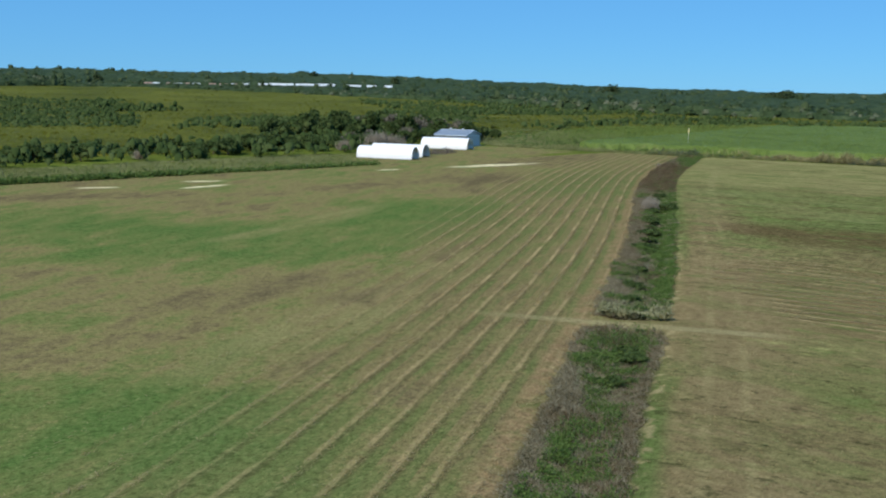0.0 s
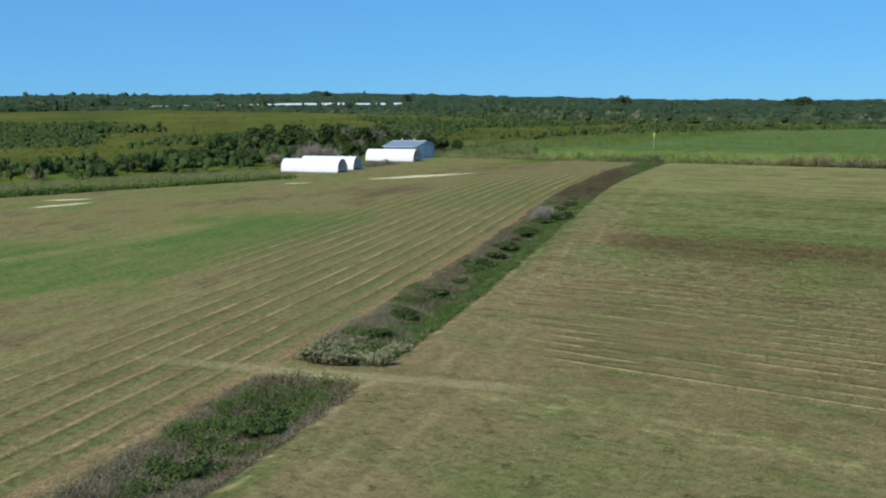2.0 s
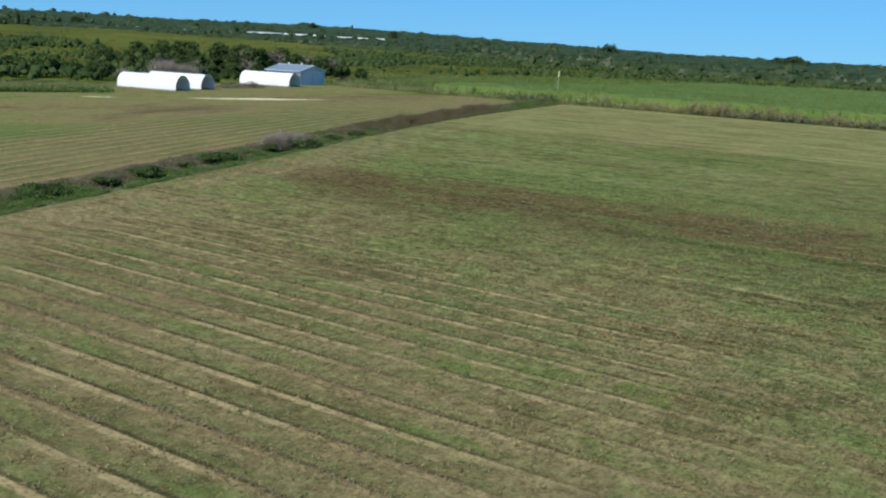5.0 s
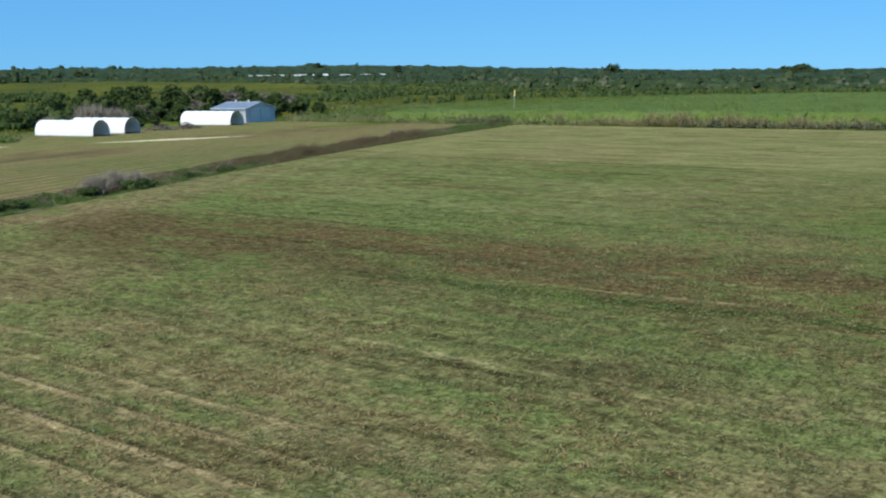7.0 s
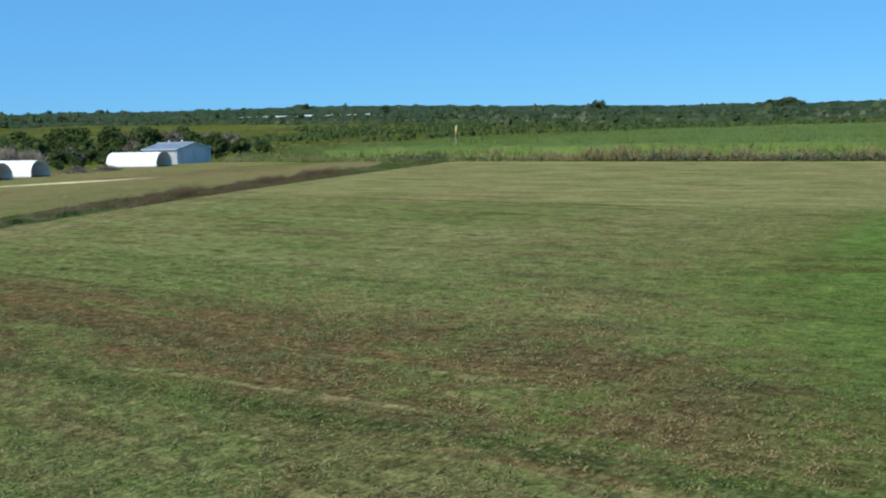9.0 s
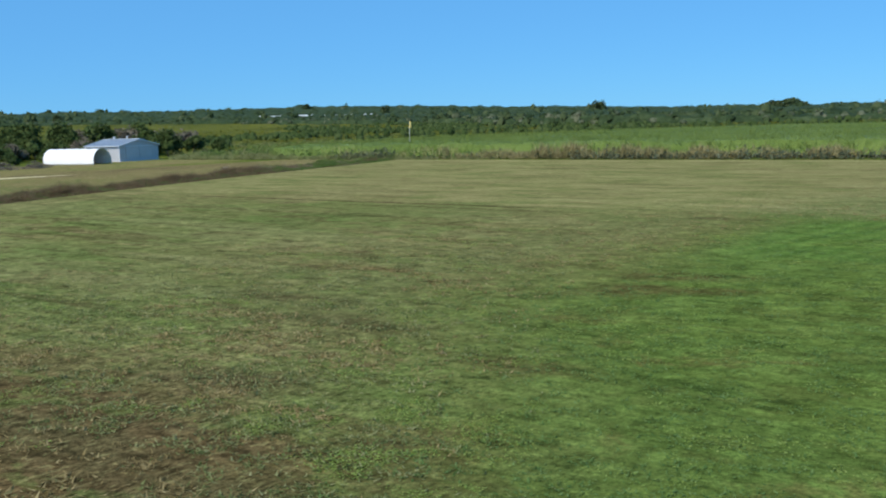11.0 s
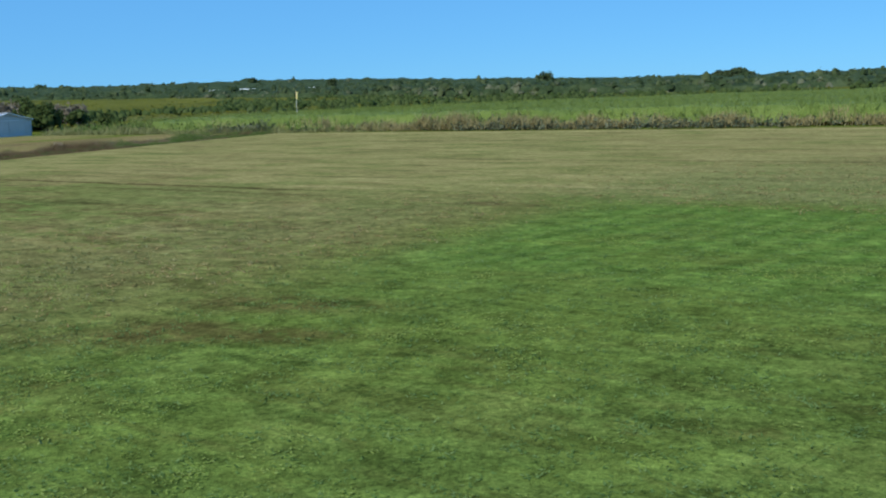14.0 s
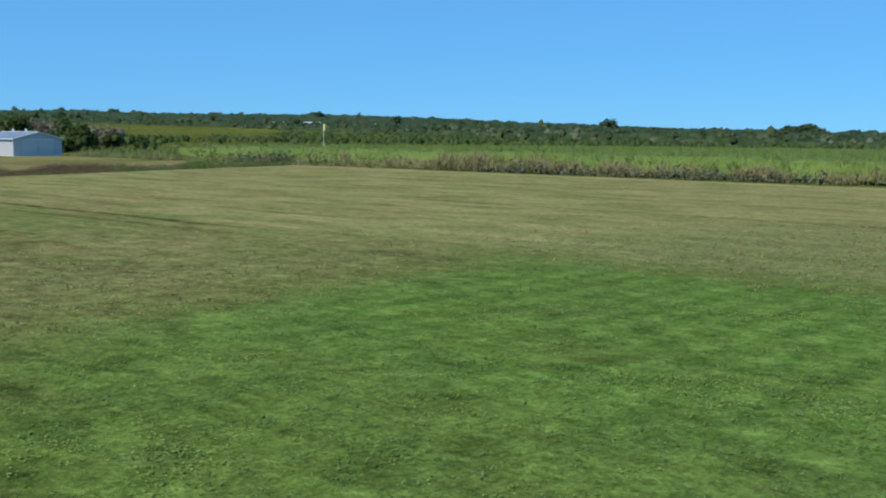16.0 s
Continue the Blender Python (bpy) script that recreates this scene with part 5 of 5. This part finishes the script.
def shrubs():
    rng = random.Random(11)
    dark = [shrub("shrub", 100 + k, 2.3, 3.2, 520, 0.34, M_SCRUB, M_BARK, "dense dark green shrub at the marsh's edge", "shrub", "shrubs along the marsh") for k in range(3)]
    spots = []
    for k in range(54):
        f = (k + rng.uniform(-1.2, 1.2)) / 53
        x = -84 + 96 * f
        deep = rng.uniform(-4, 20) + 8 * math.sin(0.21 * x + 1.0)
        spots.append((x, (190 + 0.56 * x) / 0.829 + deep, rng.uniform(0.6, 1.15) + 0.4 * rng.random() ** 2))
    for x, y, s in ((14, 243, 1.0), (18, 250, 1.2), (8, 240, 1.1), (3, 236, 0.9), (24, 262, 1.2), (33, 268, 1.3), (38, 276, 1.2), (27, 274, 1.1), (12, 258, 1.2), (20, 280, 1.3), (42, 283, 1.2), (30, 250, 0.8), (34, 258, 0.8), (24, 240, 0.7), (29, 241, 0.7)):
        spots.append((x, y, s))
    place(dark, spots, rng)
    tree = [shrub("tree", 120 + k, 3.4, 6.2, 950, 0.5, M_SCRUB, M_BARK, "broad dark green tree behind the shed", "tree", "trees behind the shed") for k in range(2)]
    place(tree, [(53, 281, 1.0), (58, 285, 0.75), (46, 292, 1.05), (36, 292, 1.25), (26, 296, 1.35), (17, 300, 1.4), (6, 292, 1.25), (63, 289, 0.6), (42, 304, 1.25), (30, 312, 1.35), (10, 312, 1.3), (-4, 300, 1.0), (21, 288, 1.0), (12, 284, 1.0), (0, 284, 0.9), (31, 286, 0.95)], rng)
    grey = [shrub("bare_shrub", 140 + k, 2.4, 3.6, 420, 0.3, M_GREY, M_BARK, "leafless grey shrub behind the shelters", "shrub", "bare grey shrubs", True) for k in range(2)]
    place(grey, [(22.5, 231, 1.35), (26.5, 233, 1.15), (15, 233, 0.8), (51.3, 124.0, 0.5), (50.3, 121.5, 0.45), (52.4, 127.0, 0.4), (-28, 204, 0.6), (77.4, 190.6, 0.26)], rng)
    drab = [shrub("bare_tree", 150 + k, 2.4, 3.6, 520, 0.34, M_DRAB, M_BARK, "thin grey-brown tree half bare behind the shed", "tree", "half-bare trees behind the shed") for k in range(2)]
    place(drab, [(35, 280, 1.3), (24, 270, 1.2), (40, 298, 2.0), (33, 304, 2.2), (48, 304, 1.8), (18, 262, 1.1), (54, 300, 1.7), (26, 306, 2.0)], rng)
    low = [shrub("ditch_bush", 160 + k, 1.25, 0.95, 480, 0.15, M_SCRUB, M_BARK, "low dark green bush growing in the ditch", "bush", "bushes in the ditch") for k in range(3)]
    spots = []
    for v, a, s in ((134, 1.2, 1.4), (130, -0.4, 1.2), (126, -0.6, 0.8), (121, -0.9, 1.1), (119, -0.5, 1.3), (115, -0.8, 0.8), (109, -0.9, 1.2), (104, -0.7, 0.9), (98, -1.0, 1.2), (96, -0.6, 1.0), (91, -0.6, 0.8), (85, -1.1, 0.9), (146, -0.4, 0.9), (152, 0.2, 1.0), (158, -0.3, 0.9), (56, 0.2, 1.0), (54, 0.9, 0.9), (50, 0.4, 0.8), (69, 0.4, 0.8), (72, -0.8, 0.9), (78, -1.0, 0.9)):
        x, y = from_uv(a, v)
        spots.append((float(x), float(y), s))
    place(low, spots, rng)


def marsh():
    """Low yellow-green mangrove, darker scrub bands and far woods."""

    def lawn(x, y):
        return -0.56 * x + 0.829 * y

    cane_far = np.array([(40, 300), (62, 284), (82, 316), (112, 352), (146, 384), (190, 396), (244, 385), (300, 360), (420, 305)], float)

    def keep(x, y):
        d = np.hypot(x - 30, y)
        bare_ = (lawn(x, y) > 200) * (y > np.where(x > 20, np.interp(x, cane_far[:, 0], cane_far[:, 1]) + 6, 0)) * (MX * x + MY * y > 250 - 2 * np.clip(30 - x, 0, 60))
        return bare_ * np.clip(1.15 - d / 700, 0.10, 1)

    gy, gx = np.meshgrid(180 + np.r_[0, np.cumsum(1.7 * 1.0085 ** np.arange(178))], np.arange(-430, 340, 3.4), indexing="ij")
    wet = keep(gx, gy) > 0
    high = 0.5 + 0.9 * value_noise(gx, gy, 14, 64) + 0.7 * value_noise(gx, gy, 5, 65)
    sheet("marsh_canopy", gx, gy, ground_z(gx, gy) + np.where(wet, high, -0.4), wet, M_MARSH, "closed canopy of low mangrove over the marsh", "mangrove")
    x, y = scatter(RNG, 90000, -420, 330, 180, 830, keep)
    c = lay(x, y)
    c[:, 2] += 0.5 + 0.9 * value_noise(x, y, 14, 64) + 0.7 * value_noise(x, y, 5, 65) + RNG.normal(0.05, 0.2, len(x))
    v, f = cards(RNG, c, RNG.uniform(0.4, 1.0, len(x)) * (1 + np.hypot(x, y) / 700), 1.5, 1.3)
    soup("mangrove", v, f, M_MANG, "low yellow-green mangrove thicket over the marsh", "mangrove")

    def band(x, y):
        w = 14 * (value_noise(x, y, 16, 71) - 0.5)
        a = (x < -46 - (y - 334) * 0.19 + w) * (y > 315 + 0.49 * (x + 85) + 0.5 * w) * (y < 650)
        b = (x > -33 + w) * (x < 78) * (y > 325 + 0.65 * (x + 29) + 0.5 * w) * smooth(105, 60, y - 325 - 0.65 * (x + 29) + w) * (0.25 + 0.75 * smooth(0.38, 0.56, value_noise(x, y, 20, 74)))
        c = np.exp(-(((y - np.interp(x, cane_far[:, 0], cane_far[:, 1]) - 22) / 14) ** 2)) * smooth(80, 104, x) * (x < 420)
        e = np.exp(-(((x + 76) / 13) ** 2 + ((y - 532) / 12) ** 2)) * 3
        g_ = 0.7 * smooth(0.50, 0.66, value_noise(x, y, 38, 72)) * (y > 400) * (x > 50)
        edge = (lawn(x, y) > 176 + w * 0.8) * (lawn(x, y) < 214 + w) * smooth(24, 8, x) * smooth(0.15, 0.35, value_noise(x, y, 6, 73)) * 1.2
        back = np.exp(-(((x - 30) / 26) ** 2 + ((y - 292 - 0.5 * (x - 30)) / 18) ** 2)) * 1.3 * (lawn(x, y) > 208)
        return np.clip(a + b + c + e + g_ + edge + back, 0, 1) * (lawn(x, y) > 178) * 0.8

    x, y = scatter(RNG, 30000, -300, 330, 110, 700, band)
    s = 1 + np.hypot(x, y) / 900
    hs = RNG.uniform(1.8, 3.6, len(x)) * np.where(np.hypot(x + 76, y - 532) < 22, 1.8, 1.0) * np.where((x > -33) & (y > 280), 1.3, np.where(lawn(x, y) < 220, 1.35, 1.0))
    (v, f), inner = crowns(RNG, lay(x, y), 1.9 * s, hs, 14, 0.32 * s, 2, 0.6, 0.96)
    soup("scrub_mass", *upper(*inner), M_SCRUB, "inner foliage of the dark scrub thickets", "scrub")
    soup("scrub_thicket", v, f, M_SCRUB, "dark green scrub thickets in bands across the marsh", "scrub")

    front = np.array([(-700, 700), (-400, 770), (-217, 805), (-123, 855), (-49, 814), (21, 754), (90, 720), (150, 660), (190, 590), (225, 535), (280, 475), (340, 430), (480, 345), (700, 240)], float)
    seg = np.r_[0, np.cumsum(np.hypot(*np.diff(front, axis=0).T))]

    def canopy(s, deep):
        """Plan and height of the leaf canopy at a length along the wood's front and a depth behind it."""
        x, y = np.interp(s, seg, front[:, 0]), np.interp(s, seg, front[:, 1])
        r = np.hypot(x - 60, y)
        x, y = x + (x - 60) / r * deep, y + y / r * deep
        far, az = np.hypot(x - 60, y), np.degrees(np.arctan2(x - 60, y))
        h = 4.6 + 4.2 * value_noise(x, y, 70, 81) + 2.0 * value_noise(x, y, 24, 82) - 1.5 * smooth(20, 28, az) * smooth(650, 500, far)
        low = (az > -15) & (az < 6)
        h = np.where(low, h * (0.70 + 0.42 * smooth(1060, 1120, far)), h)
        lumps = 0.52 * np.abs(2 * value_noise(x, y, 8.5, 83) - 1) + 0.30 * np.abs(2 * value_noise(x, y, 4.2, 84) - 1) + 0.18 * value_noise(x, y, 2.0, 85)
        h = h * (0.55 + 0.55 * lumps**0.7) + 3.0 * smooth(0.74, 0.92, value_noise(x, y, 11, 86)) * smooth(0.3, 0.6, value_noise(x, y, 90, 87))
        edge = deep - 12 + 16 * (value_noise(x, y, 26, 88) - 0.5) + 7 * (value_noise(x, y, 7, 89) - 0.5)
        h = h * smooth(-3, 4, edge) - 0.6 * (edge < -2.5)
        town = low & (az > -12.5) & (az < 4) & (far > 900) & (far < 1075)
        return x, y, ground_z(x, y) + np.where(town, h * 0.36, h)

    ss, dd = np.arange(0, seg[-1], 2.6), np.r_[0, np.cumsum(1.8 * 1.05 ** np.arange(66))]
    gs, gd = np.meshgrid(ss, dd)
    cx, cy, cz = canopy(gs, gd)
    floor = ground_z(cx, cy)
    sheet("woods_canopy", cx, cy, floor + (cz - floor) * 0.8, np.ones(cx.shape, bool), M_CANOPY, "closed canopy of the far mixed woodland", "woods")
    # the crowns that make it up, rounder and paler along the wood's front
    n = 6200
    s, deep = RNG.uniform(0, seg[-1], n), np.where(RNG.random(n) < 0.45, RNG.gamma(1.3, 30, n), RNG.uniform(0, 560, n))
    x, y, z = canopy(s, deep)
    h = (z - ground_z(x, y)) * np.where((RNG.random(n) < 0.07) & (x < 60 + 0.25 * y), RNG.uniform(1.2, 1.55, n), RNG.uniform(0.85, 1.12, n)) + 0.4
    az = np.degrees(np.arctan2(x - 60, y))
    ok = (h > 1.6) & (az > -26) & (az < 40)
    x, y, h, deep = x[ok], y[ok], h[ok], deep[ok]
    wide = np.clip(h * RNG.uniform(0.45, 0.8, len(h)), 1.6, 5.2)
    pale = (RNG.random(len(h)) < 0.05 + 0.4 * smooth(60, 10, deep) * smooth(0.4, 0.6, value_noise(x, y, 25, 95)))
    for ok, name, mat, label in ((~pale, "far_woods", M_WOOD, "far belt of mixed dark woodland along the horizon"), (pale, "edge_trees", M_EDGETREE, "paler grey-green trees along the far wood's front")):
        (v, f), inner = crowns(RNG, lay(x[ok], y[ok]), wide[ok] * 1.2, h[ok] * 1.08, 18, 0.30 * wide[ok], 3, 0.5, 0.95)
        soup(name, v, f, mat, label, "woods")
        soup(name + "_mass", *upper(*inner), mat, label.replace("far belt", "inner foliage of the belt"), "woods")
    # single tall crowns that stand above the belt
    for k, (x, y, r, h) in enumerate(((289, 880, 12, 14.5), (30, 1275, 9, 12), (427, 818, 20, 13), (404, 800, 14, 11.5), (470, 640, 14, 11), (24, 1408, 8, 9), (-300, 900, 10, 12), (-180, 1000, 9, 11), (120, 1150, 10, 13))):
        ob = shrub("tall_tree", 300 + k, r * 0.7, h, 800, r * 0.10, M_WOOD, M_BARK, "tall dark tree standing above the woods", "tree", "tall trees above the woods")
        ob.matrix_world = pose(x, y, float(ground_z(x, y)), 0, 0, 40 * k)


def far_building(name, x, y, turn, length, width, high, roof, label, category, group):
    ob = thing(name, pose(x, y, float(ground_z(x, y)), 0, 0, turn), label, category, group)
    bm = bmesh.new()
    part("walls", box(bm, (-length / 2, -width / 2, -0.5), (length / 2, width / 2, high)), M_FARWALL if roof is M_FARROOF else M_FARWHITE, ob)
    bm = bmesh.new()
    pitch = width * 0.16
    prof = [(-width / 2 - 0.4, high), (0, high + pitch), (width / 2 + 0.4, high), (width / 2 + 0.4, high + 0.15), (0, high + pitch + 0.15), (-width / 2 - 0.4, high + 0.15)]
    a = [bm.verts.new((-length / 2 - 0.4, p, z)) for p, z in prof]
    b = [bm.verts.new((length / 2 + 0.4, p, z)) for p, z in prof]
    bm.faces.new(a)
    bm.faces.new(b[::-1])
    for j in range(6):
        bm.faces.new((a[j], a[j - 1], b[j - 1], b[j]))
    part("roof", bm, roof, ob)
    n = max(2, int(length / 5))
    for k in range(n):
        bm = bmesh.new()
        px = -length / 2 + (k + 0.5) * length / n
        part("window", box(bm, (px - 0.7, -width / 2 - 0.06, high * 0.35), (px + 0.7, -width / 2 + 0.02, high * 0.72)), M_GLASS, ob)
    return ob


def far_town():
    rng = random.Random(21)
    for x, y, length, turn in ((-26, 1056, 9, -6), (-8, 1050, 24, -4), (17, 1046, 20, -3), (38, 1044, 18, -2), (30, 1030, 8, 4), (66, 1040, 14, -4), (84, 1038, 9, -6), (101, 1036, 7, 4), (-44, 1052, 8, 0)):
        far_building("long_shed", x, y, turn, length, rng.uniform(9, 13), rng.uniform(2.4, 3.2), M_FARWHITE, "long low white-roofed shed among far trees", "shed", "far white sheds")
    for x, y in ((-120, 1062), (-110, 1040), (-104, 1066), (-95, 1038), (-88, 1030), (-78, 1060), (-66, 1046), (-60, 1070), (-140, 1050), (-130, 1034), (-50, 1030), (106, 1090), (-19, 1034)):
        white = rng.random() < 0.6
        far_building("house", x, y, rng.uniform(-30, 30), rng.uniform(5, 8), rng.uniform(5, 7), 2.8, M_FARWHITE if white else M_FARROOF, "small far house with a white roof" if white else "small far house with a brown tiled roof", "house", "far houses")


def brush_pile(x, y, seed, label):
    rng = random.Random(seed)
    ob = thing("brush_pile", pose(x, y, 0), label, "brush pile", "piles of dead branches")
    for k in range(64):
        bm = bmesh.new()
        a, r, z = rng.uniform(0, 6.3), rng.uniform(0, 3.0), rng.uniform(0.05, 1.3)
        c = Vector((r * math.cos(a), r * math.sin(a), max(0.06, z * (1 - r / 3.6))))
        b = rng.uniform(0, 6.3)
        w = Vector((math.cos(b), math.sin(b), rng.uniform(-0.05, 0.4))) * rng.uniform(0.6, 1.5)
        tube(bm, [c - w, c + Vector((0, 0, 0.06)), c + w], [0.06, 0.045, 0.02], 5)
        part("branch", bm, M_BARK, ob)


ditch_plants()
pale_weeds()
cut_rows()
lawn_detail()
tall_grass()
sugar_cane()
shrubs()
marsh()
far_town()
brush_pile(36.0, 229, 3, "heap of dead brown branches behind the shelters")
brush_pile(39.5, 234, 4, "heap of dead brown branches near the shed")
